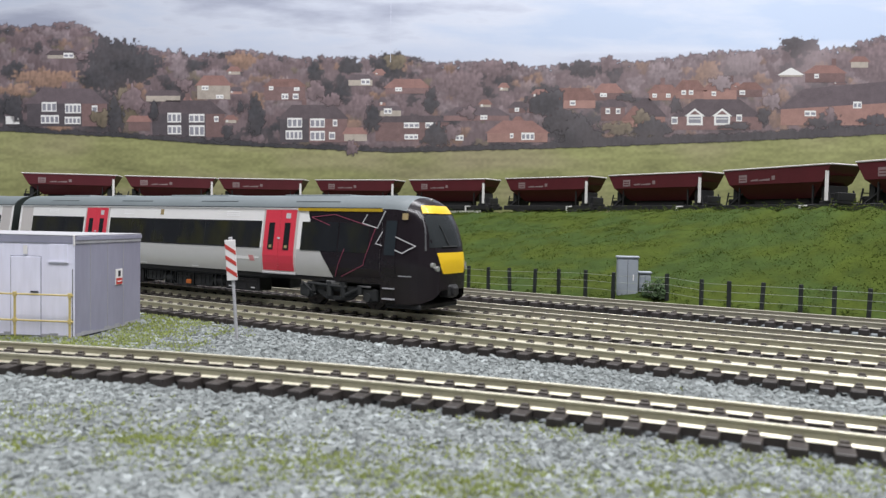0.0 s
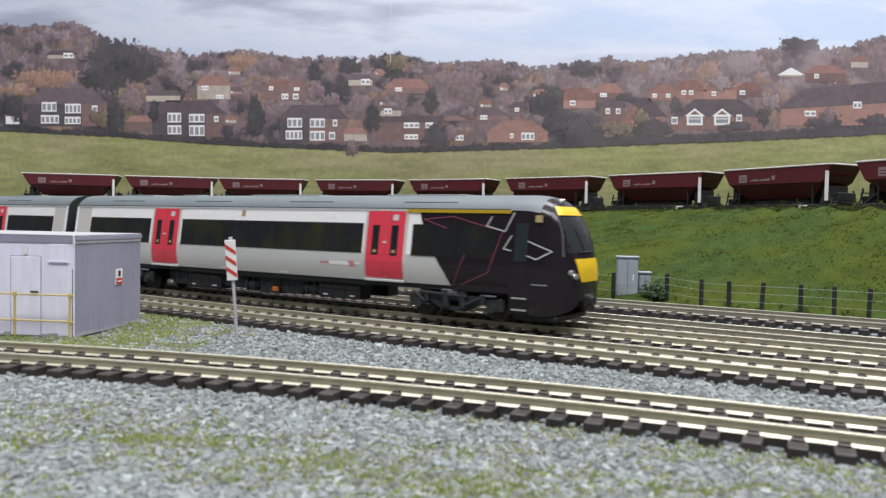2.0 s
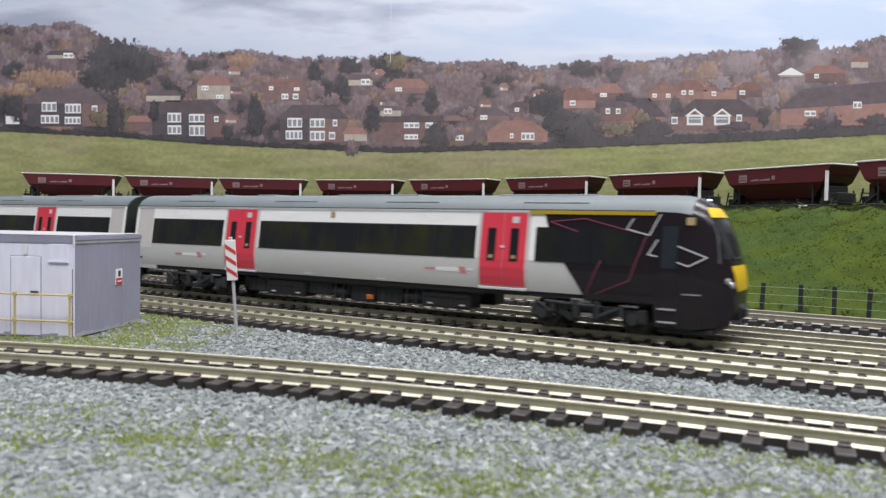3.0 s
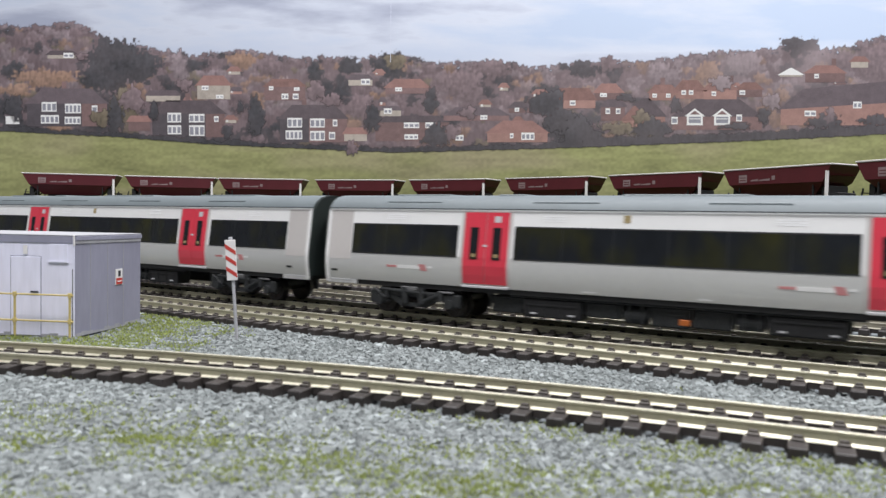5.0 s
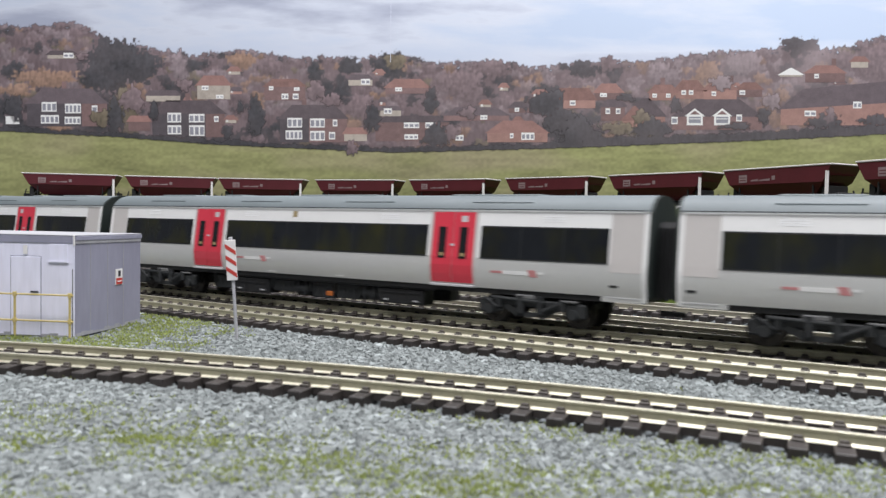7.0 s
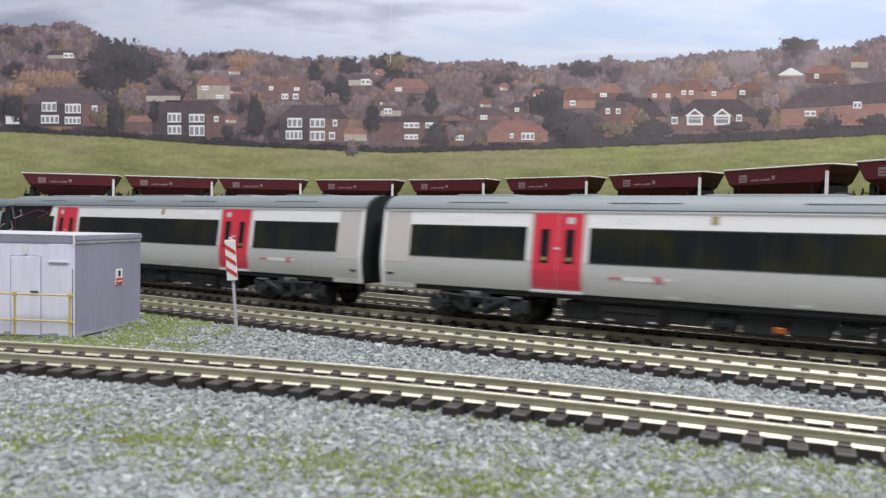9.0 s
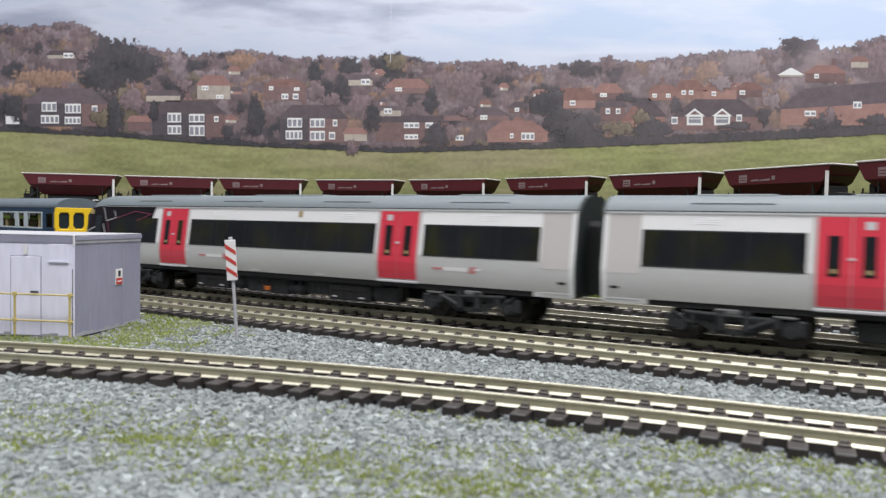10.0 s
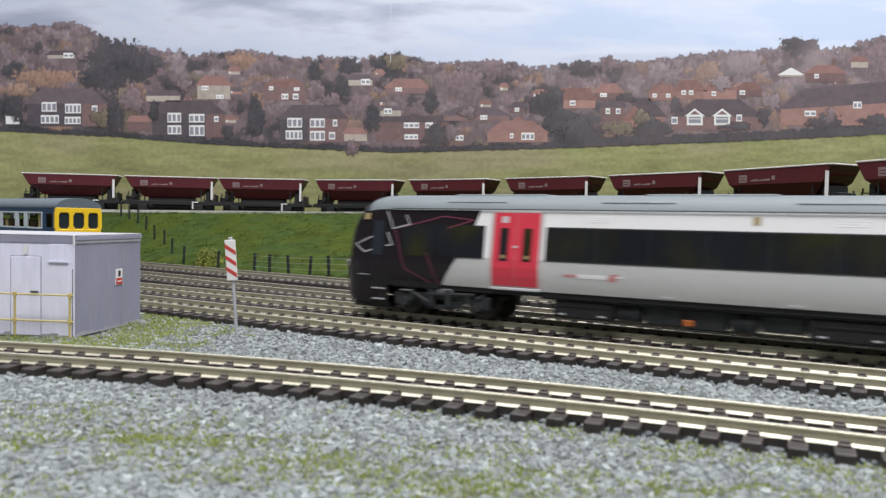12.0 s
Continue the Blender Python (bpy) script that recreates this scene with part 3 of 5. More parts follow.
    lay("field_print", grass, brow[..., 0], brow[..., 0] > 0.0, 0.95, "printed sloping olive-green field")
    # trees and hedges that stand before the printed houses
    cover[:] = np.clip((vv - field + hedge_top - 1) / 2, 0, 1) * (vv < field + 1)
    ink[:] = out
    for u, v, ru, rv, k in ((180, 208, 18, 16, "olive"), (208, 205, 15, 36, "dark"), (238, 176, 22, 24, "bare"), (276, 196, 10, 18, "dark"), (405, 232, 11, 14, "dark"), (453, 186, 12, 20, "dark"), (455, 212, 17, 26, "dark"), (428, 190, 8, 12, "dark"),
                            (773, 240, 25, 22, "dark"), (763, 172, 10, 22, "dark"), (763, 186, 15, 14, "dark"), (660, 208, 15, 28, "dark"), (966, 184, 34, 24, "dark"), (1025, 232, 36, 26, "dark"), (828, 199, 18, 12, "bare"), (800, 232, 14, 16, "bare"), (985, 214, 26, 22, "dark"),
                            (623, 262, 11, 15, "bare"), (1150, 226, 36, 18, "dark"), (1132, 206, 16, 14, "olive"), (1194, 186, 12, 16, "dark"), (1457, 215, 34, 14, "dark"), (1465, 202, 11, 15, "bare"), (1545, 212, 30, 10, "dark"), (1273, 146, 22, 14, "haze"), (1105, 172, 18, 9, "dark"),
                            (1362, 178, 18, 15, "haze"), (1348, 205, 12, 16, "dark"), (330, 150, 14, 12, "bare"), (560, 160, 16, 18, "bare"), (590, 176, 20, 12, "bare"), (1000, 204, 20, 12, "dark"), (30, 190, 18, 24, "dark"), (148, 100, 14, 8, "bare"), (1300, 222, 30, 8, "dark"), (1090, 226, 30, 12, "olive")):
        clump(u, v, ru, rv, k, 1.0, 14 if k == "bare" and v > 250 else 3)
    lay("tree_print", ink, cover, (cover > 0.02) & (vv < field + 16), 2.6, "printed trees and hedges before the houses")


def backdrop():
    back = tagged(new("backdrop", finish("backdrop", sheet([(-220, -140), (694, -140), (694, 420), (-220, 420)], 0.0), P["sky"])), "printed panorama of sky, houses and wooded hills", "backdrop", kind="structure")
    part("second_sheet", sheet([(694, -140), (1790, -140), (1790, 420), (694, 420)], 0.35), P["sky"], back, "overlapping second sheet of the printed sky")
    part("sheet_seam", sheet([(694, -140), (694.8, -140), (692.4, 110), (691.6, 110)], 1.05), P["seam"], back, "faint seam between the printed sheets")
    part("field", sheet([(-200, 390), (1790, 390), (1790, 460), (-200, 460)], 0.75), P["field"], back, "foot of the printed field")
    rng = random.Random(4)
    woods(back, rng)
    taken = []
    for i in range(26):
        u = rng.uniform(300, 1540)
        s, e = along(SKYLINE, u), along(FIELD, u)
        v = s + 30 + (e - s - 70) * rng.random()
        w, h = rng.uniform(10, 26), rng.uniform(4, 8)
        if any(abs(u - a) < 38 and abs(v - b) < 20 for a, b in taken):
            continue
        taken.append((u, v))
        house(back, u, u + w, v - h, v, v + h, rng.choice(["tile", "redtile", "redtile"]), rng.choice(["brick", "orange", "render"]), 0.2, ((u + 2, v + 1.5, u + 5, v + h - 2),), d=1.1)
    W = lambda a, b, c, e: (a, b, c, e)
    house(back, 52, 193, 157, 182, 224, "tile", "brick", 0.2, (W(78, 181, 104, 198), W(76, 204, 108, 219), W(119, 184, 147, 201), W(118, 207, 146, 220), W(166, 187, 176, 200)), (118,), shade=148)
    house(back, 272, 400, 178, 200, 243, "tile", "brick", 0.2, (W(299, 200, 323, 217), W(299, 222, 323, 238), W(337, 202, 364, 217), W(337, 222, 364, 241), W(381, 206, 389, 216)), (335,), shade=366)
    house(back, 497, 615, 186, 209, 252, "tile", "brick", 0.18, (W(510, 209, 536, 226), W(507, 231, 536, 247), W(550, 210, 576, 226), W(550, 232, 576, 249), W(590, 212, 598, 224), W(583, 234, 594, 247)), (540,), shade=548)
    house(back, 665, 795, 205, 215, 250, "tile", "brick", 0.15, (W(715, 217, 742, 227), W(753, 217, 771, 227), W(716, 238, 740, 247), W(806, 239, 820, 249)))
    house(back, 862, 968, 214, 234, 252, "redtile", "orange", 0.25, (W(922, 235, 945, 248), W(902, 236, 908, 245)))
    house(back, 1188, 1345, 176, 205, 230, "tile", "brick", 0.25, (W(1300, 203, 1310, 215), W(1186, 207, 1197, 220)), (1265,))
    for c in (1227, 1275):
        gable = house(back, c - 14, c + 14, 192, 204, 222, "frame", "frame", 0.5, d=1.72)
        part("gable_board", sheet([(c - 9, 203), (c, 196), (c + 9, 203)], 2.35), P["brick"], gable, "printed brown boarding in the gable")
        part("window", sheet([(c - 10.5, 207), (c + 10.5, 207), (c + 10.5, 218), (c - 10.5, 218)], 2.3), P["pane"], gable, "printed bay window glass")
        part("glazing_bar", sheet([(c - 9.5, 210), (c + 9.5, 210), (c + 9.5, 211.4), (c - 9.5, 211.4)], 2.42), P["frame"], gable)
    house(back, 1378, 1600, 158, 192, 222, "tile", "orange", 0.17, (W(1505, 180, 1520, 192), W(1420, 196, 1440, 206)), tilt=-14)
    house(back, 978, 1052, 156, 176, 192, "redtile", "orange", 0.15, (W(984, 178, 994, 187), W(1007, 178, 1017, 187)))
    house(back, 1050, 1100, 148, 163, 178, "redtile", "brick", 0.25, (W(1060, 165, 1072, 172),))
    house(back, 1105, 1175, 174, 205, 225, "tile", "orange", 0.4)
    house(back, 1190, 1245, 142, 160, 175, "redtile", "orange", 0.25, (W(1203, 160, 1211, 168), W(1216, 160, 1224, 168)))
    house(back, 1300, 1345, 146, 157, 172, "redtile", "brick", 0.25, (W(1305, 160, 1315, 168),))
    house(back, 470, 542, 140, 152, 178, "redtile", "brick", 0.2, (W(500, 166, 512, 176), W(520, 166, 530, 176), W(478, 153, 486, 160), W(522, 155, 532, 161)))
    house(back, 352, 410, 134, 150, 176, "redtile", "render", 0.2, (W(360, 152, 372, 160), W(385, 168, 398, 175)))
    house(back, 262, 322, 160, 168, 180, "tile", "render", 0.1)
    house(back, 618, 660, 132, 140, 152, "tile", "render", 0.15, (W(640, 140, 656, 150),))
    house(back, 683, 760, 140, 154, 166, "redtile", "brick", 0.2, (W(700, 155, 712, 162),))
    house(back, 660, 710, 188, 194, 206, "tile", "render", 0.1, (W(680, 192, 694, 202),))
    house(back, 90, 140, 90, 96, 104, "tile", "render", 0.1, (W(118, 94, 136, 103),))
    house(back, 1375, 1415, 120, 131, 136, "frame", "render", 0.48)
    house(back, 1500, 1530, 100, 108, 120, "redtile", "render", 0.2)
    house(back, 785, 900, 190, 203, 214, "tile", "brick", 0.2, (W(850, 204, 862, 212),))
    house(back, 230, 268, 205, 214, 232, "redtile", "brick", 0.1)
    house(back, 610, 650, 226, 236, 250, "redtile", "render", 0.1)
    house(back, 1146, 1196, 150, 163, 178, "redtile", "orange", 0.2, (W(1152, 166, 1160, 173), W(1176, 166, 1184, 173)), (1170,))
    house(back, 1242, 1300, 146, 158, 176, "redtile", "orange", 0.2, (W(1256, 162, 1264, 170),), (1290,))
    house(back, 1062, 1104, 176, 188, 214, "tile", "brick", 0.25, (W(1070, 192, 1078, 202), W(1088, 192, 1096, 202)))
    house(back, 900, 948, 180, 190, 200, "tile", "brick", 0.2, (W(910, 191, 918, 198),))
    house(back, 1420, 1490, 116, 128, 146, "redtile", "brick", 0.25, (W(1436, 131, 1444, 139),), (1470,))
    house(back, 14, 38, 200, 204, 220, "tile", "frame", 0.1)
    house(back, 1100, 1142, 188, 212, 224, "redtile", "orange", 0.45)


# ---- the passenger train ----
# half section of the body, from the bottom of the side up to the middle of the roof: distance from the middle, height above the rail
SECTION = [(16.3, 13.4), (16.75, 15.2), (17.22, 18.0), (17.5, 22.0), (17.2, 25.0), (16.4, 31.0), (15.55, 37.2), (14.85, 42.3), (14.65, 43.3), (13.9, 44.6), (12.2, 46.4), (9.4, 48.2), (5.5, 49.2), (0.0, 49.5)]
SIDE_Z, SIDE_Y = [p[1] for p in SECTION[:9]], [p[0] for p in SECTION[:9]]
DOOR = 69.6            # doors before and behind the middle of each car
SPACING = 304.0


def bodyside(z):
    return float(np.interp(z, SIDE_Z, SIDE_Y))


NOSE = 152.8
CAB = 127.5             # where the cab shell begins


def taper(x):
    """The cab's end: share of the half width, top and bottom at x."""
    if x > 136:
        x = 136 + (x - 136) * 15.6 / (NOSE - 136)
    w = float(np.interp(x, [-1e3, 136, 139, 142, 145, 147.5, 149.5, 150.8, 151.6], [1, 1, 0.985, 0.955, 0.90, 0.83, 0.74, 0.65, 0.53]))
    top = float(np.interp(x, [-1e3, 131, 135, 139, 142, 144.5, 146.5, 148.2, 149.7, 150.8, 151.6], [49.5, 49.5, 49.25, 48.4, 46.7, 43.6, 39.5, 35.0, 30.0, 26.0, 22.5]))
    bot = float(np.interp(x, [-1e3, 141, 146, 149.5, 150.8, 151.6], [4.2, 4.2, 4.9, 6.6, 8.0, 10.5]))
    return w, top, bot


def ring_at(x, low):
    if not low:
        return SECTION
    w, top, bot = taper(x)
    pts = []
    for y, z in SECTION:
        # bands of the side stay level while the roof drops; past the brow the section is squeezed below the top
        zz = bot + (z - 13.4) * (16.0 - bot) / 2.6 if z < 16 else z
        if top < 49.5:
            zz = min(zz, 16.0 + (zz - 16.0) * (top - 16.0) / 33.5) if zz > 16 else zz
        pts.append((y * w, zz))
    return pts


def skin_x(y, z):
    """How far forward the cab's skin reaches at a distance from the middle and a height."""
    x = NOSE
    while x > 133:
        r = ring_at(x, True)
        ys, zs = [p[0] for p in r], [p[1] for p in r]
        if z <= zs[-1] and z >= zs[0] and float(np.interp(z, zs, ys)) >= abs(y):
            return x
        x -= 0.15
    return x


def car_body(t, cab):
    x0, x1 = -147.3, (NOSE if cab else 147.3)
    body_xs = [x0] + list(range(-120, 121, 40)) + [CAB if cab else x1]
    nose_xs = [CAB, 130, 133] + list(np.arange(135, 142, 1.0)) + list(np.arange(142, NOSE - 0.1, 0.6)) + [NOSE] if cab else []
    n = len(SECTION)

    def strip(name, m, label, xs, j0, j1, low, cap=False):
        bm = bmesh.new()
        for s in (-1, 1):
            g = [[bm.verts.new((x, s * y, z)) for y, z in ring_at(x, low)[j0:j1 + 1]] for x in xs]
            for a, b in zip(g, g[1:]):
                for k in range(j1 - j0):
                    bm.faces.new((a[k], b[k], b[k + 1], a[k + 1]))
        if cap:
            r = ring_at(xs[-1], low)
            bm.faces.new([bm.verts.new((xs[-1], y, z)) for y, z in r] + [bm.verts.new((xs[-1], -y, z)) for y, z in r[-2::-1]])
        bmesh.ops.remove_doubles(bm, verts=bm.verts, dist=0.001)
        part(name, bm, M[m], t, label, smooth=True)

    strip("bodyside_lower", "silver", "silver lower bodyside", body_xs, 0, 4, False)
    strip("bodyside_upper", "white", "white upper bodyside", body_xs, 4, 8, False)
    strip("roof", "roof", "grey ribbed roof", body_xs, 8, n - 1, False)
    if cab:
        back_xs, front_xs = [x for x in nose_xs if x <= 139], [x for x in nose_xs if x >= 139]
        strip("cab_side", "aubergine", "dark aubergine cab side", back_xs, 0, 8, True)
        strip("cab_roof", "roof", "grey roof over the cab", back_xs, 8, n - 1, True)
        strip("cab_shell", "aubergine", "dark aubergine cab front", front_xs, 0, n - 1, True, True)


def on_skin(rows, columns, d):
    """A sheet lying on the cab's front; rows of (height, half width)."""
    bm = bmesh.new()
    g = [[bm.verts.new((skin_x(w * k / columns, z) + d, w * k / columns, z + d * 0.3)) for k in range(-columns, columns + 1)] for z, w in rows]
    for a, b in zip(g, g[1:]):
        for k in range(2 * columns):
            bm.faces.new((a[k], a[k + 1], b[k + 1], b[k]))
    return bm


def on_side(s, side):
    """Puts (x, z) on the bodyside, d proud of it."""
    return lambda x, z, d: (x, side * ((bodyside(z) if z < 43.3 else 15.2) * (taper(x)[0] if s and x > CAB else 1.0) + d), z)


def patch(outline_x, z0, z1, side, d, thick=0.35, cab=False, rows=4, slant=0.0):
    """A panel that follows the bodyside between two heights."""
    bm = bmesh.new()
    put = on_side(cab, side)
    xa, xb = outline_x
    zs = [z0 + (z1 - z0) * k / rows for k in range(rows + 1)]
    cols = [xa, xb] if not cab else [xa + (xb - xa) * k / 6 for k in range(7)]
    grids = []
    for dd in (d, d - thick):
        grids.append([[bm.verts.new(put(x + slant * (z - z0) / (z1 - z0), z, dd)) for x in cols] for z in zs])
    f, g = grids
    R, C = len(zs), len(cols)
    for r in range(R - 1):
        for c in range(C - 1):
            bm.faces.new((f[r][c], f[r][c + 1], f[r + 1][c + 1], f[r + 1][c]))
    for r in range(R - 1):
        for c in (0, C - 1):
            bm.faces.new((f[r][c], f[r + 1][c], g[r + 1][c], g[r][c]))
    for c in range(C - 1):
        for r in (0, R - 1):
            bm.faces.new((f[r][c], f[r][c + 1], g[r][c + 1], g[r][c]))
    return bm


def stroke(points, side, width=0.6, d=0.42):
    bm = bmesh.new()
    put = on_side(True, side)
    for (xa, za), (xb, zb) in zip(points, points[1:]):
        v = Vector((xb - xa, zb - za))
        q = Vector((-v.y, v.x)).normalized() * width / 2
        n = max(1, int(v.length / 3))
        e = v.normalized() * width * 0.3
        for k in range(n):
            a, b = Vector((xa, za)) - e + (v + 2 * e) * k / n, Vector((xa, za)) - e + (v + 2 * e) * (k + 1) / n
            bm.faces.new([bm.verts.new(put(p.x, p.y, d)) for p in (a - q, b - q, b + q, a + q)])
    return bm


def door(t, x, side):
    """A pair of red sliding leaves with their tall windows."""
    d = new("door", finish("door", patch((x - 10.9, x + 10.9), 14.2, 42.6, side, 0.22, 0.5, rows=8), M["pale"]))
    d.parent = t
    tagged(d, "pair of red sliding doors")
    for a, b in ((x - 9.5, x - 0.15), (x + 0.15, x + 9.5)):
        part("door_leaf", patch((a, b), 14.8, 42.4, side, 0.5, 0.5, rows=8), M["red"], d)
        c = (a + b) / 2
        part("door_window", patch((c - 1.75, c + 1.75), 24.3, 36.6, side, 0.62, 0.3, rows=4), M["glass"], d)
        part("notice", patch((c - 0.8, c + 0.8), 25.2, 26.5, side, 0.68, 0.2, rows=1), M["seat"], d, "small yellow-brown notice on the door glass")
    part("door_step", box(bmesh.new(), x - 10.2, x + 10.2, side * 16.6 - 0.9, side * 16.6 + 0.9, 13.2, 14.2, 0.2), M["line"], d, "white step edge below the doors")
    part("sign_plate", patch((x + 3.4, x + 6.2), 38.6, 41.0, side, 0.6, 0.2, rows=1), M["line"], d, "small pale sign above the door window")
    part("button_plate", patch((x - 0.9, x + 0.9), 29.2, 30.0, side, 0.66, 0.2, rows=1), M["line"], d)
    return d


def windows(t, cab, side):
    rows = [(-133.4, -82.0, 3), (-57.6, 57.6, 6)] + ([] if cab else [(82.0, 133.4, 3)])
    for a, b, n in rows:
        f = new("window_band", finish("window_band", patch((a, b), 24.7, 37.3, side, 0.18, 0.4), M["black"]))
        f.parent = t
        for k in range(n):
            u, v = a + (b - a) * k / n + 0.15, a + (b - a) * (k + 1) / n - 0.15
            part("window_pane", patch((u, v), 25.3, 36.8, side, 0.26, 0.3), M["glass"], f)
    for a, b in [(-145.6, -134.0)] + ([] if cab else [(134.0, 145.6)]):
        part("end_panel", patch((a, b), 22.0, 42.6, side, 0.06, 0.1, rows=6), M["pale"], t, "pale pinkish panel at the car end")
    # light on the rounded end corner, put in as a white strip
    for a, b in [(-147.2, -145.7)] + ([] if cab else [(145.7, 147.2)]):
        part("end_edge", patch((a, b), 12.0, 43.2, side, 0.3, 0.6, rows=8), M["white"], t, "white strip for the lit corner of the car end")
    for a, b in [(-147.2, -131)] + ([] if cab else [(131, 147.2)]):
        part("end_skirt", box(bmesh.new(), a, b, side * 16.0 - 0.3, side * 16.0 + 0.3, 11.5, 13.5, 0.15), M["silver"], t, "deeper skirt at the car end")
        part("skirt_line", box(bmesh.new(), a + 1.5, b - 3, side * 16.35 - 0.15, side * 16.35 + 0.15, 12.9, 13.25), M["line"], t, "pale line on the skirt")
        part("grille", patch((min(a, b) + 3.0, min(a, b) + 6.2), 16.6, 17.5, side, 0.14, 0.2, rows=1), M["gear"], t, "small dark grille")
    for x in (-112, -42, 38, 112):
        if cab and x > 80:
            continue
        for k in range(3):
            part("vent_slot", patch((x - 4.5, x + 4.5), 39.4 + 0.8 * k, 39.75 + 0.8 * k, side, 0.1, 0.2, rows=1), M["vent"], t)
    part("emblem", patch((-16, -13.6), 39.3, 42.0, side, 0.14, 0.2, rows=1), M["seat"], t, "small gold emblem above the windows")
    part("cantrail", patch((-147.2, 127 if cab else 147.2), 43.45, 43.8, side, 0.3, 0.5, rows=1), M["gear"], t, "dark gutter line below the roof")
    # lettering: pale bars and a red emblem at their leading end as one reads them
    for c in (-105, 45) if side < 0 and cab else (-40, 97):
        q = -side
        span = lambda a, b: (min(q * (c + a), q * (c + b)), max(q * (c + a), q * (c + b)))
        part("mark", patch(span(-10, -4), 19.5, 20.4, side, 0.12, 0.2, rows=1), M["faint"], t, "faint pink lettering bar")
        part("mark", patch(span(-5, 6), 19.2, 20.6, side, 0.13, 0.2, rows=1), M["white"], t, "white lettering bar")
        part("mark", patch(span(6.5, 9.5), 18.6, 21.2, side, 0.14, 0.2, rows=1, slant=-1.0), M["faint"], t, "faded red emblem")
        part("mark", patch(span(9.5, 12), 19.8, 20.6, side, 0.15, 0.2, rows=1), M["white"], t, "white lettering bar")
    for x in (-30, 10, 62):
        part("label_bar", patch((x, x + 5), 14.0, 14.6, side, 0.12, 0.2, rows=1), M["white"], t)


def cab_livery(t, side):
    """The dark front end with its line pattern, cab door and yellow cantrail."""
    bm = bmesh.new()
    put = on_side(True, side)
    edge = [(12.0, 102.6), (14.2, 101.5), (16.2, 100.4), (18, 99.4), (20, 98.0), (22, 96.6), (24.3, 95.0), (31, 91.0), (37.3, 87.6), (43.2, 85.5)]
    for (za, xa), (zb, xb) in zip(edge, edge[1:]):
        for k in range(4):
            ua, va = xa + (127.6 - xa) * k / 4, xa + (127.6 - xa) * (k + 1) / 4
            ub, vb = xb + (127.6 - xb) * k / 4, xb + (127.6 - xb) * (k + 1) / 4
            bm.faces.new([bm.verts.new(put(x, z, 0.2)) for x, z in ((ua, za), (va, za), (vb, zb), (ub, zb))])
    part("livery_panel", bm, M["aubergine"], t, "dark aubergine paint with a slanted edge")
    for a, b in ((83, 104.2), (104.9, 121)):
        part("window_pane", patch((a, b), 24.7, 37.3, side, 0.3, 0.3, cab=True), M["glass"], t)
    if side < 0:
        part("cantrail_stripe", patch((80, 127), 42.1, 43.4, side, 0.55, 0.6, rows=1, cab=True), M["yellow"], t, "yellow stripe along the cantrail")
    c = new("cab_door", finish("cab_door", patch((129.4, 135.5), 15.0, 39.0, side, 0.32, 0.4, cab=True, rows=6), M["aubergine"]))
    c.parent = t
    tagged(c, "dark cab door with a window")
    part("door_window", patch((129.8, 135.2), 24.3, 38.5, side, 0.42, 0.3, cab=True), M["cab_side_glass"], c)
    for pts in (((99.3, 36.0), (88.3, 39.4), (101.8, 40.7), (119.5, 36.4), (124.5, 35.6), (119.1, 19.5), (106.7, 14.1)), ((108.6, 26.0), (103.2, 13.9))):
        part("livery_line", stroke(pts, side, 0.36, 0.46), M["pink"], t, "thin pink line")
    for pts in (((119.5, 40.9), (117.3, 37.3), (125.4, 35.3), (128.8, 42.4)), ((128.3, 33.8), (125.3, 28.8), (128.4, 28.2)), ((135.4, 31.9), (144.6, 28.4), (139.0, 25.3), (135.3, 26.5))):
        part("livery_line", stroke(pts, side, 0.4, 0.55), M["line"], t, "thin white line")
    part("notice", patch((137.6, 140.4), 39.0, 41.6, side, 0.4, 0.2, rows=1), M["seat"], t, "small pale notice plate")
    part("mark", patch((137, 143), 15.7, 16.1, side, 0.4, 0.2, rows=1, cab=True), M["post"], t, "pale lettering bar")
    for z in (5.8, 10.2):
        part("cab_step", box(bmesh.new(), 129, 135, side * 16.6 - 0.8, side * 16.6 + 0.8, z, z + 0.5), M["post"], t)


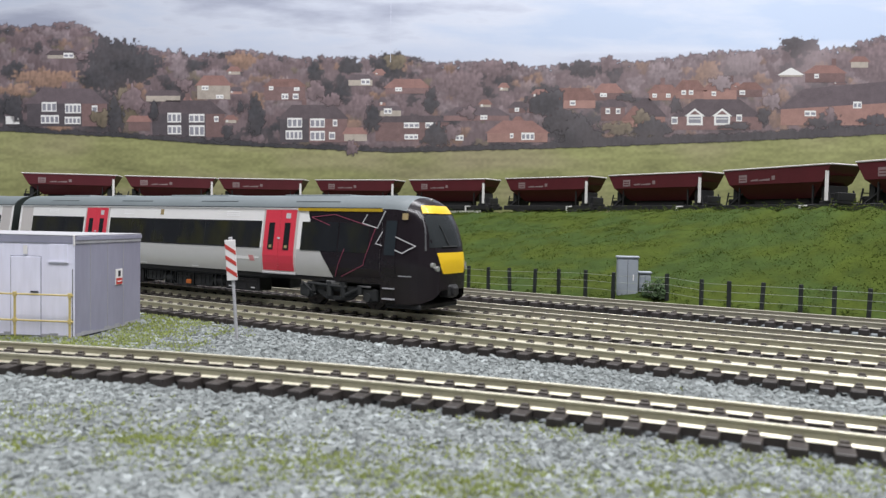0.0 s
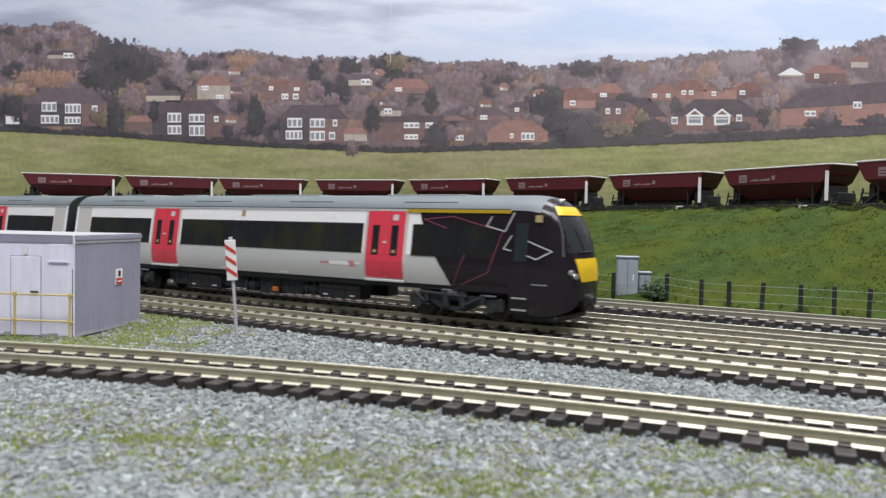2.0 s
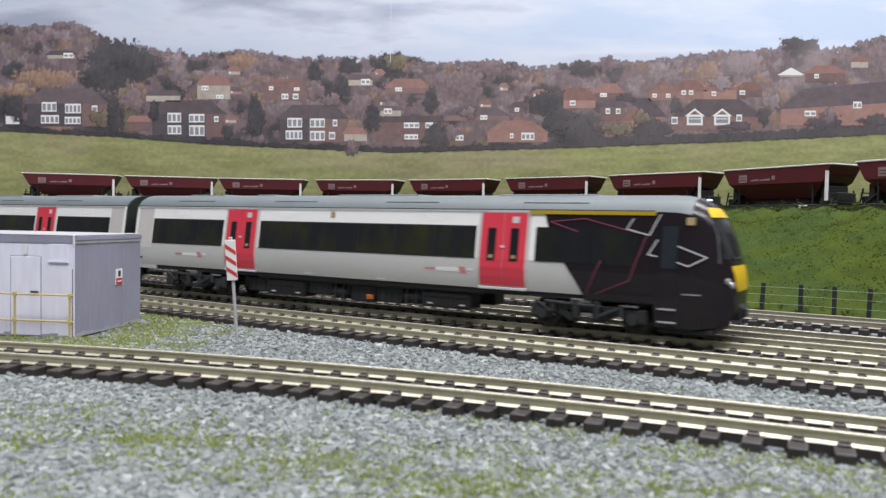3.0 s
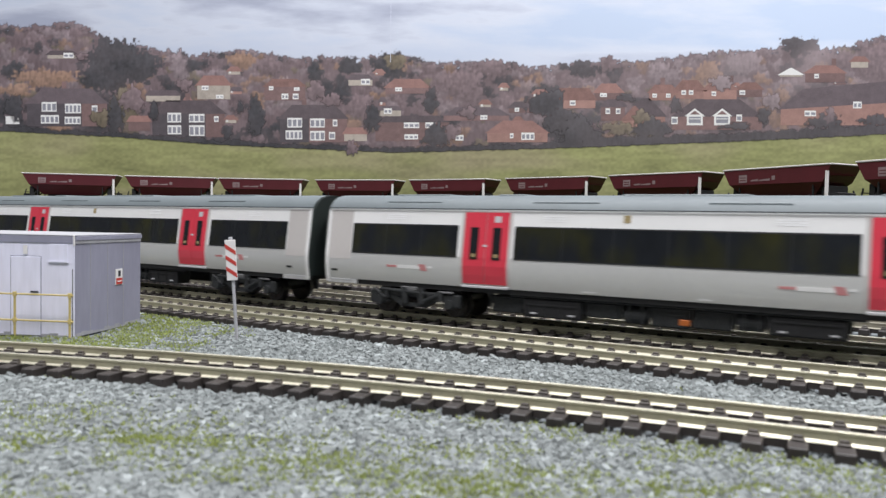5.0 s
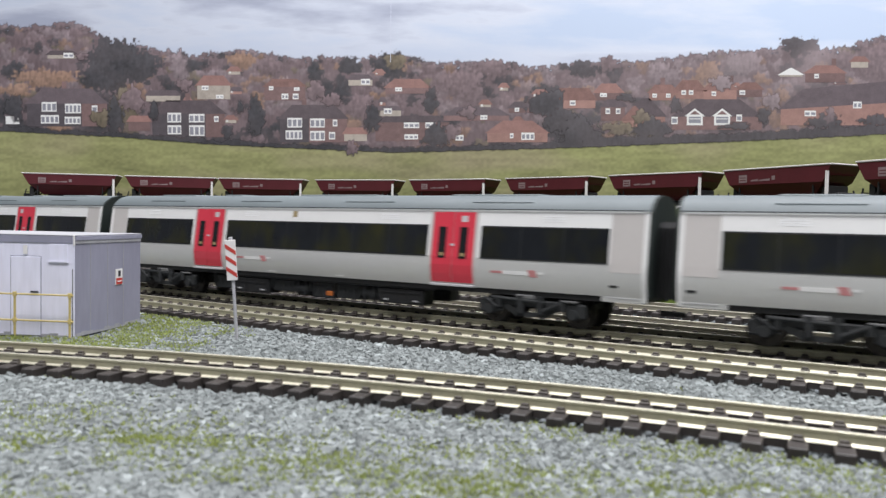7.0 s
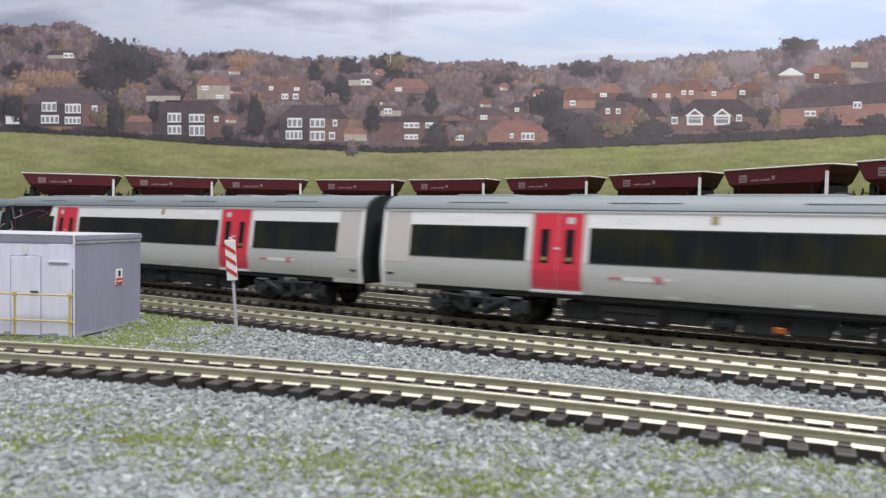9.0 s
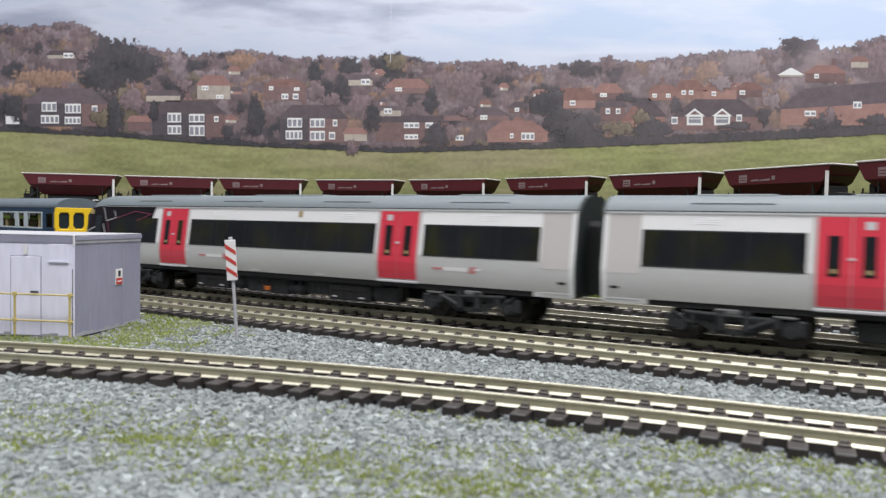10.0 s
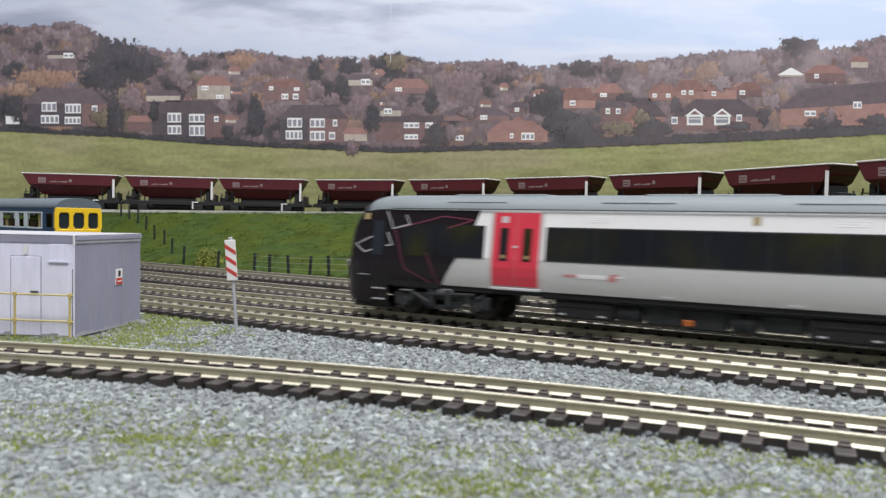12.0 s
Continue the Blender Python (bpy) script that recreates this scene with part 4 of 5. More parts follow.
def front_panels(t):
    part("yellow_panel", on_skin([(25.7, 10.3), (25.0, 10.2), (23.5, 9.9), (21.5, 9.5), (19.5, 9.0), (17.6, 8.2), (17.0, 7.6)], 8, 0.3), M["yellow"], t, "yellow warning panel below the windscreen", smooth=True)
    screen = part("windscreen", on_skin([(z, 12.6 - 0.09 * (z - 27.8) - (0.9 if z > 40 else 0)) for z in np.linspace(27.8, 41.0, 12)], 9, 0.25), M["dark_glass"], t, "raked dark windscreen", smooth=True)
    part("destination_panel", on_skin([(41.7, 11.2), (42.8, 10.9), (43.9, 10.4), (45.0, 9.6)], 8, 0.32), M["yellow"], t, "yellow panel above the windscreen", smooth=True)
    # grey strips paint the glossy highlight on each screen pillar
    for s in (-1, 1):
        bm = bmesh.new()
        zs = np.linspace(26.5, 42.5, 14)
        for za, zb in zip(zs, zs[1:]):
            q = [(13.4 - 0.10 * (z - 26.5) + e, z) for z in (za, zb) for e in (0.0, 0.35)]
            bm.faces.new([bm.verts.new((skin_x(q[k][0], q[k][1]) + 0.25, s * (q[k][0] + 0.2), q[k][1])) for k in (0, 1, 3, 2)])
        part("windscreen_edge", bm, M["edge_highlight"], t, "highlight painted along the windscreen edge")
    bm = bmesh.new()
    rod(bm, (skin_x(-1, 28.4) + 0.6, -1.5, 28.4), (skin_x(-4, 37) + 0.6, -4.5, 37), 0.28)
    rod(bm, (skin_x(0, 28.2) + 0.6, -6.5, 28.2), (skin_x(0, 28.2) + 0.6, 4, 28.2), 0.28)
    part("wiper", bm, M["gear"], screen, "thin windscreen wiper")
    bm = bmesh.new()
    box(bm, 148, NOSE + 0.8, -3.6, 3.6, 7.0, 12.5, 0.8)
    box(bm, NOSE, NOSE + 2.0, -2.2, 2.2, 8.0, 11.6, 0.6)
    part("coupler", bm, M["black"], t, "black nose coupler")
    part("marker_lamp", rod(bmesh.new(), (skin_x(0, 47.4) - 0.6, 0, 47.4), (skin_x(0, 47.4) + 0.9, 0, 47.2), 0.8), M["lamp_lens"], t, "small lamp on the brow")
    part("skirt", box(bmesh.new(), 128.5, 146.5, -14.6, 14.6, 2.2, 4.6, 0.6), M["black"], t, "black skirt under the cab")
    for s in (-1, 1):
        for y, z in ((11.9, 20.6), (10.6, 19.3)):
            x = skin_x(y, z)
            part("headlight", rod(bmesh.new(), (x - 0.8, s * y, z), (x + 0.45, s * (y + 0.1), z), 1.25, 1.1, 14), M["lamp_lens"], t, "round headlight lens")


def bogie(t, x):
    """A bogie frame with two axles, springs and dampers."""
    b = new("bogie", finish("bogie", box(bmesh.new(), x - 21, x + 21, -12.5, 12.5, 6.5, 9.5, 0.6), M["black"]))
    b.parent = t
    for s in (-1, 1):
        bm = bmesh.new()
        y = s * 14.0
        for a, c in ((-22, -14), (14, 22)):
            box(bm, x + a, x + c, y - 1.2, y + 1.2, 4.2, 9.6, 0.6)
        box(bm, x - 12, x + 12, y - 1.2, y + 1.2, 7.4, 10.0, 0.5)
        slab(bm, [(-15, 8.6), (-10, 8.8), (-4, 5.2), (4, 5.2), (10, 8.8), (15, 8.6), (6, 3.6), (-6, 3.6)], y - 1.0, y + 1.0, lambda u, v, d: (x + u, d, v))
        for u in (-4, 4):
            rod(bm, (x + u, y + s, 5), (x + u, y + s, 11.5), 1.7, n=10)
        rod(bm, (x - 16, y + s * 1.8, 10.2), (x + 6, y + s * 1.8, 9.4), 0.7)
        part("side_frame", bm, M["gear"], b, "grimy grey bogie side frame")
        for u in (-17, 17):
            part("axle_box", rod(bmesh.new(), (x + u, y, 5.6), (x + u, y + s * 2.0, 5.6), 2.2, 1.8, 12), M["gear"], b, "round axle box cover")
            part("spring", rod(bmesh.new(), (x + u * 0.76, y + s * 1.2, 6.6), (x + u * 0.76, y + s * 1.2, 10.4), 1.3, n=10), M["gear"], b)
        part("brake_arm", rod(bmesh.new(), (x - 20, y + s * 1.4, 10.4), (x - 12, y + s * 1.4, 5.2), 0.5), M["gear"], b)
        part("foot_board", box(bmesh.new(), x + 12, x + 19, y + s * 1.6 - 0.4, y + s * 1.6 + 0.4, 9.9, 10.7, 0.2), M["airbag"], b, "dusty grey ledge")
        part("damper", rod(bmesh.new(), (x + 5, y + s * 1.6, 6.0), (x + 13, y + s * 1.6, 9.6), 0.8), M["gear"], b)
        part("pale_box", box(bmesh.new(), x - 6, x + 2, y + s * 1.0 - 1, y + s * 1.0 + 1, 10.0, 12.0, 0.5), M["airbag"], b, "dusty grey air spring")
    return b


def wheelset(t, x):
    w = new("wheelset")
    w.empty_display_size = 0.01
    w.parent = t
    w.matrix_basis = mm_pose(x, 0, 5.6)
    part("axle", rod(bmesh.new(), (0, -11, 0), (0, 11, 0), 1.0), M["wheel"], w)
    for s in (-1, 1):
        bm = bmesh.new()
        rod(bm, (0, s * 7.2, 0), (0, s * 7.9, 0), 6.4, 6.4, 24)
        rod(bm, (0, s * 7.9, 0), (0, s * 10.2, 0), 5.6, 5.5, 24)
        rod(bm, (0, s * 10.2, 0), (0, s * 10.6, 0), 3.2, 2.8, 12)
        for k in range(4):
            a = k * math.pi / 2
            rod(bm, (3.9 * math.cos(a), s * 10.1, 3.9 * math.sin(a)), (3.9 * math.cos(a), s * 10.5, 3.9 * math.sin(a)), 0.6, n=6)
        part("wheel", bm, M["wheel"], w)
    return w


def underframe(t, cab):
    x1 = 126 if cab else 146
    part("solebar", box(bmesh.new(), -146, x1, -15.6, 15.6, 11.4, 13.6), M["black"], t)
    rng = random.Random(8)
    x = -68.0
    while x < 62:
        w = rng.choice((10, 14, 18, 24))
        if x + w > 68:
            break
        z = rng.choice((3.6, 4.2, 5.0))
        for s in (-1, 1):
            bm = bmesh.new()
            deep = 14.6 if w != 14 else 13.2
            if w == 10:
                rod(bm, (x + 0.4, s * 10.6, z + 3.4), (x + w - 1.6, s * 10.6, z + 3.4), 3.2, n=16)
                for u in (x + 2.0, x + w - 3.4):
                    box(bm, u, u + 0.7, s * 10.6 - 3.5, s * 10.6 + 3.5, z + 0.4, 11.4)
            else:
                box(bm, x, x + w - 1.2, min(s * 6, s * deep), max(s * 6, s * deep), z, 10.6, 0.5)
                for k in range(4):
                    u = x + 1.2 + k * (w - 4.4) / 3
                    box(bm, u, u + 0.6, s * deep - 0.3, s * deep + 0.3, z + 0.8, 9.8)
                box(bm, x + 1, x + w - 2.4, s * deep - 0.4, s * deep + 0.4, z + 4.4, z + 4.9)
            part("equipment_box", bm, M["gear"] if w in (10, 14) else M["black"], t)
            if w > 14:
                for u in (x + 3, x + w - 6):
                    part("data_plate", box(bmesh.new(), u, u + 2.4, s * (deep + 0.45) - 0.1, s * (deep + 0.45) + 0.1, z + 1.2, z + 1.8), M["line"], t, "small white data plate")
        for s in (-1, 1):
            part("hanger", box(bmesh.new(), x - 1.1, x - 0.3, s * 13.0 - 0.4, s * 13.0 + 0.4, 6.0, 11.6), M["gear"], t)
        x += w
    for s in (-1, 1):
        part("orange_box", box(bmesh.new(), 4, 7.5, s * 14.9 - 0.4, s * 14.9 + 0.4, 5.0, 7.0, 0.2), M["orange"], t, "small orange equipment cover")
        bm = bmesh.new()
        rod(bm, (-60, s * 13.9, 10.9), (60, s * 13.9, 10.9), 0.4)
        part("pipe", bm, M["gear"], t)


def roof_fittings(t, cab):
    for x, w in ((-118, 26), (-70, 12), (-20, 44), (62, 40)):
        part("roof_pod", box(bmesh.new(), x, x + w, -6, 6, 48.4, 49.75, 0.5), M["roof"], t, "low grey pod on the roof")
    for s in (-1, 1):
        for x in (-118, -52, 12, 76):
            part("roof_rib", box(bmesh.new(), x, x + 26, s * 12.2 - 0.3, s * 12.2 + 0.3, 46.1, 46.5), M["roof"], t)


def gangway(t, x, s):
    bm = bmesh.new()
    # dark end wall following the body section
    pts = [(y * 0.985, z) for y, z in SECTION] + [(-y * 0.985, z) for y, z in SECTION[-2::-1]]
    slab(bm, pts, x, x + s * 1.0, lambda u, v, d: (d, u, v - (0.25 if v > 43 else 0)))
    part("end_wall", bm, M["gangway"], t, "dark green end wall")
    for k in range(6):
        q = x + s * (1.0 + k * 0.7)
        bm = bmesh.new()
        o = [(-8, 13), (8, 13), (8, 38), (6.5, 40), (-6.5, 40), (-8, 38)] if k % 2 else [(-7, 13.5), (7, 13.5), (7, 37.5), (6, 39.2), (-6, 39.2), (-7, 37.5)]
        slab(bm, o, q, q + s * 0.7, lambda u, v, d: (d, u, v))
        part("gangway_fold", bm, M["black"], t)
    part("coupling_bar", box(bmesh.new(), min(x, x + s * 5), max(x, x + s * 5), -1.2, 1.2, 6.4, 8.0), M["black"], t)


def passenger_car(name, label, cab):
    t = thing(name, label, "train car", "cars of the passing train")
    car_body(t, cab)
    for side in (-1, 1):
        windows(t, cab, side)
        for x in (-DOOR, DOOR):
            door(t, x, side)
        if cab:
            cab_livery(t, side)
    if cab:
        front_panels(t)
    else:
        gangway(t, 147.3, 1)
    gangway(t, -147.3, -1)
    underframe(t, cab)
    roof_fittings(t, cab)
    for x in (-103, 103):
        bogie(t, x)
        for dx in (-17, 17):
            wheelset(t, x + dx)
    return t


# ---- hopper wagons on the upper line ----
def hopper_wagon():
    t = thing("hopper_wagon", "maroon hopper wagon with a pale rim on the upper line", "wagon", "rake of hopper wagons")
    bm = bmesh.new()
    # tub: upper panel leaning out, lower chute drawn in
    levels = [(41.0, 49.5, 15.5), (29.5, 43.0, 15.2), (29.0, 42.5, 14.6), (18.5, 30.0, 7.5)]
    rings = [[bm.verts.new((sx * x, sy * y, z)) for sx, sy in ((-1, -1), (1, -1), (1, 1), (-1, 1))] for z, x, y in levels]
    for a, b in zip(rings, rings[1:]):
        for k in range(4):
            bm.faces.new((a[k], a[(k + 1) % 4], b[(k + 1) % 4], b[k]))
    bm.faces.new(rings[-1])
    inner = [bm.verts.new((sx * 47.5, sy * 14.2, 34)) for sx, sy in ((-1, -1), (1, -1), (1, 1), (-1, 1))]
    bm.faces.new(inner)
    part("tub", bm, M["maroon"], t, "maroon sloping hopper tub")
    bm = bmesh.new()
    for s in (-1, 1):
        box(bm, -50.2, 50.2, s * 15.2 - 0.8, s * 15.2 + 0.8, 40.9, 42.1, 0.3)
        box(bm, s * 49.6 - 0.8, s * 49.6 + 0.8, -15.2, 15.2, 40.9, 42.1, 0.3)
    part("rim", bm, M["rim"], t, "pale worn top rim")
    for s in (-1, 1):
        if s < 0:
            x, z0, z1 = 46.0, 16, 38.0
            part("stanchion", box(bmesh.new(), x - 1.2, x + 1.2, s * 14.6 - 0.8, s * 14.6 + 0.8, z0, z1, 0.3), M["board"], t, "white upright at the wagon end")
        part("stanchion", box(bmesh.new(), 24, 25.6, s * 15 - 0.6, s * 15 + 0.6, 5, 13.4, 0.2), M["board"], t)
        part("brake_handle", box(bmesh.new(), 24, 31, s * 15.2 - 0.5, s * 15.2 + 0.5, 12.4, 13.4, 0.2), M["board"], t)
        put = lambda u, v, d: (u, s * (15.25 + 0.3 * (v - 29.5) / 11.5 + d), v)
        bm = bmesh.new()
        slab(bm, [(-33, 31.2), (-25, 31.2), (-25, 37), (-33, 37)], 0.0, 0.12, put)
        part("panel_mark", bm, M["letter"], t, "faded square panel")
        bm = bmesh.new()
        for v0 in (32.6, 34.6):
            slab(bm, [(-32, v0), (-26, v0), (-26, v0 + 0.6), (-32, v0 + 0.6)], 0.12, 0.2, put)
        part("panel_mark", bm, M["maroon"], t)
        bm = bmesh.new()
        for a, b in ((-21, -14), (-13, -3)):
            slab(bm, [(a, 32), (b, 32), (b, 33.6), (a, 32.8)], 0.0, 0.12, put)
        slab(bm, [(-1, 32.5), (2, 32.5), (2, 35.5), (-1, 35.5)], 0.0, 0.12, put)
        part("lettering", bm, M["letter"], t, "pale unreadable lettering bars")
        for x in (-34, 34):
            part("brace", box(bmesh.new(), x - 0.5, x + 0.5, s * 13.2 - 0.6, s * 13.2 + 0.6, 14, 30), M["black"], t)
        part("strut", rod(bmesh.new(), (-44, s * 13, 14), (-30, s * 9, 26), 0.7), M["black"], t)
    bm = bmesh.new()
    for s in (-1, 1):
        box(bm, -52, 52, s * 13.5 - 0.9, s * 13.5 + 0.9, 9.5, 14, 0.3)
        for x in (-31, 31):
            box(bm, x - 5, x + 5, s * 13.5 - 1.2, s * 13.5 + 1.2, 3.5, 9.6, 0.5)
        for y in (-8.5, 8.5):
            rod(bm, (s * 52, y, 11.5), (s * 55.4, y, 11.5), 0.9, 2.0)
    for x in (-51, -36, 36, 51):
        box(bm, x - 1, x + 1, -13, 13, 9.8, 13.6)
    box(bm, -20, 20, -12, 12, 6, 12, 0.6)
    part("underframe", bm, M["black"], t, "black wagon underframe")
    # added solid block that stands in for the shade between the wheels
    part("brake_gear", box(bmesh.new(), -47, 47, -6.5, 6.5, 2.5, 10, 0.6), M["black"], t)
    part("chute", box(bmesh.new(), -26, 26, -6, 6, 9, 19, 1.0), M["black"], t, "black discharge chutes under the tub")
    for sx in (-1, 1):
        bm = bmesh.new()
        for y0 in (-12.5, 12.5):
            rod(bm, (sx * 48.5, y0, 13), (sx * 46, y0, 24), 0.6, n=8)
        for z0 in (17, 21):
            rod(bm, (sx * 47.4, -12.5, z0), (sx * 47.4, 12.5, z0), 0.4, n=6)
        part("end_ladder", bm, M["black"], t, "black ladder frame at the wagon end")
        part("end_prop", box(bmesh.new(), sx * 41 - 2.2, sx * 41 + 2.2, -11, 11, 13.5, 27, 0.5), M["black"], t, "black prop under the sloping tub end")
    part("end_platform", box(bmesh.new(), 38, 51, -12, 12, 14, 16, 0.3), M["black"], t, "black end platform")
    part("gear_box", box(bmesh.new(), 48, 51, -9, 9, 16, 22, 0.4), M["black"], t)
    part("gear_box", box(bmesh.new(), -50, -44, -9, 9, 14, 19, 0.4), M["black"], t)
    for x in (-31, 31):
        for s in (-1, 1):
            part("wheel", rod(bmesh.new(), (x, s * 7.4, 6.2), (x, s * 10.2, 6.2), 6.2, 6.2, 20), M["wheel"], t)
        part("axle", rod(bmesh.new(), (x, -12, 6.2), (x, 12, 6.2), 0.9), M["wheel"], t)
    return t


def wagons():
    first = hopper_wagon()
    sites = [(-470, 867), (-364, 888), (-261, 905), (-147, 902), (-37, 866), (64, 798), (153, 717), (225, 624), (274, 517), (318, 405)]
    starts = [float(UPPER.s[np.hypot(UPPER.p[:, 0] - x, UPPER.p[:, 1] - y).argmin()]) for x, y in sites]
    for k, s in enumerate(starts):
        x, y, h = UPPER.at(s + 49.5)
        m = mm_pose(x, y, BED + 5.0, 0, 0, math.degrees(h))
        if k == 0:
            first.matrix_world = m
        else:
            copy_thing(first, m)


# ---- the stabled railcar ----
def railcar():
    x, y, h = LINES["fourth"].at(float(np.interp(-272, LINES["fourth"].xs, LINES["fourth"].s)))
    t = thing("diesel_railcar", "blue and grey diesel railcar with a yellow cab end", "train car", "", mm_pose(x, y, HEAD, 0, 0, math.degrees(h)))
    for nm, z0, z1, m in (("lower_side", 11, 27.0, "dmu_blue"), ("cantrail_side", 39.6, 43.4, "dmu_blue")):
        part(nm, box(bmesh.new(), -240, 0, -17, 17, z0, z1, 0.4), M[m], t)
    for s in (-1, 1):
        strip = lambda nm, a, b, z0, z1, m: part(nm, box(bmesh.new(), a, b, s * 16.5 - 0.5, s * 16.5 + 0.5, z0, z1, 0.15), M[m], t)
        strip("window_bay", -240, -19, 27.0, 28.2, "dmu_grey")
        strip("window_bay", -240, -19, 38.6, 39.7, "dmu_grey")
        strip("cab_side", -19, -0.9, 27.0, 28.4, "dmu_blue")
        strip("cab_side", -19, -0.9, 38.4, 39.7, "dmu_blue")
        for a, b in ((-4, -0.9), (-19, -14)):
            strip("pillar", a, b, 28.4, 38.4, "dmu_blue")
        for a, b in [(-21.5, -19), (-50, -44), (-65, -59)] + [(-94 - 29 * k, -88 - 29 * k) for k in range(5)] + [(-240, -234)]:
            strip("pillar", a, b, 28.2, 38.6, "dmu_grey")
    for k in range(9):
        u = -30 - 20 * k
        for y0 in (-9, 9):
            part("seat", box(bmesh.new(), u - 3, u + 3, y0 - 5, y0 + 5, 20, 33.5, 1), M["seat"], t, "tan passenger seat")
    bm = bmesh.new()
    arc = [(17.4 * math.cos(a), 43.0 + 7.4 * math.sin(a)) for a in np.linspace(0, math.pi, 17)]
    slab(bm, arc, -240, 2.0, lambda u, v, d: (d, u, v))
    part("roof", bm, M["dmu_roof"], t, "slate grey domed roof", smooth=False)
    # cab end: yellow with three windows
    end = new("cab_end", finish("cab_end", box(bmesh.new(), 0, 2.2, -17.2, 17.2, 6, 27.6, 0.5), M["yellow"]))
    end.parent = t
    part("header", box(bmesh.new(), 0, 2.2, -17.2, 17.2, 39.3, 43.3, 0.5), M["yellow"], end)
    for y0 in (-10.9, 0, 10.9):
        for sy in (-1, 1):
            for z0, up in ((28.0, 1), (39.3, -1)):
                bm = bmesh.new()
                c = y0 + sy * 4.2
                slab(bm, [(c, z0 - 0.4 * up), (c, z0 + 1.8 * up), (c - sy * 1.6, z0 - 0.4 * up)], 0.1, 2.1, lambda u, v, d: (d, u, v))
                part("corner_fillet", bm, M["yellow"], end, "rounded yellow window corner")
    part("window_divider", box(bmesh.new(), 1.1, 1.5, 10.5, 10.9, 27.6, 39.6), M["dark_glass"], end)
    for y0 in (-16.2, -5.6, 5.6, 16.2):
        part("pillar", box(bmesh.new(), 0, 2.2, y0 - 1.45, y0 + 1.45, 27.4, 40.0, 0.3), M["yellow"], end)
    for y0 in (-10.9, 0, 10.9):
        g = part("cab_window", box(bmesh.new(), 0.6, 1.1, y0 - 4.6, y0 + 4.6, 27.6, 39.8), M["cab_side_glass"], end)
    part("partition", box(bmesh.new(), -27, -26, -16, 16, 12, 43), M["seat"], t)
    part("underframe", box(bmesh.new(), -236, -2, -13, 13, 4.5, 11.2, 0.6), M["black"], t)
    for x0 in (-40, -200):
        bm = bmesh.new()
        for dx in (-15, 15):
            for s in (-1, 1):
                rod(bm, (x0 + dx, s * 7.4, 5.6), (x0 + dx, s * 10.2, 5.6), 5.6, 5.6, 18)
            box(bm, x0 + dx - 4, x0 + dx + 4, -14, 14, 4, 9, 0.5)
        part("bogie", bm, M["black"], t)


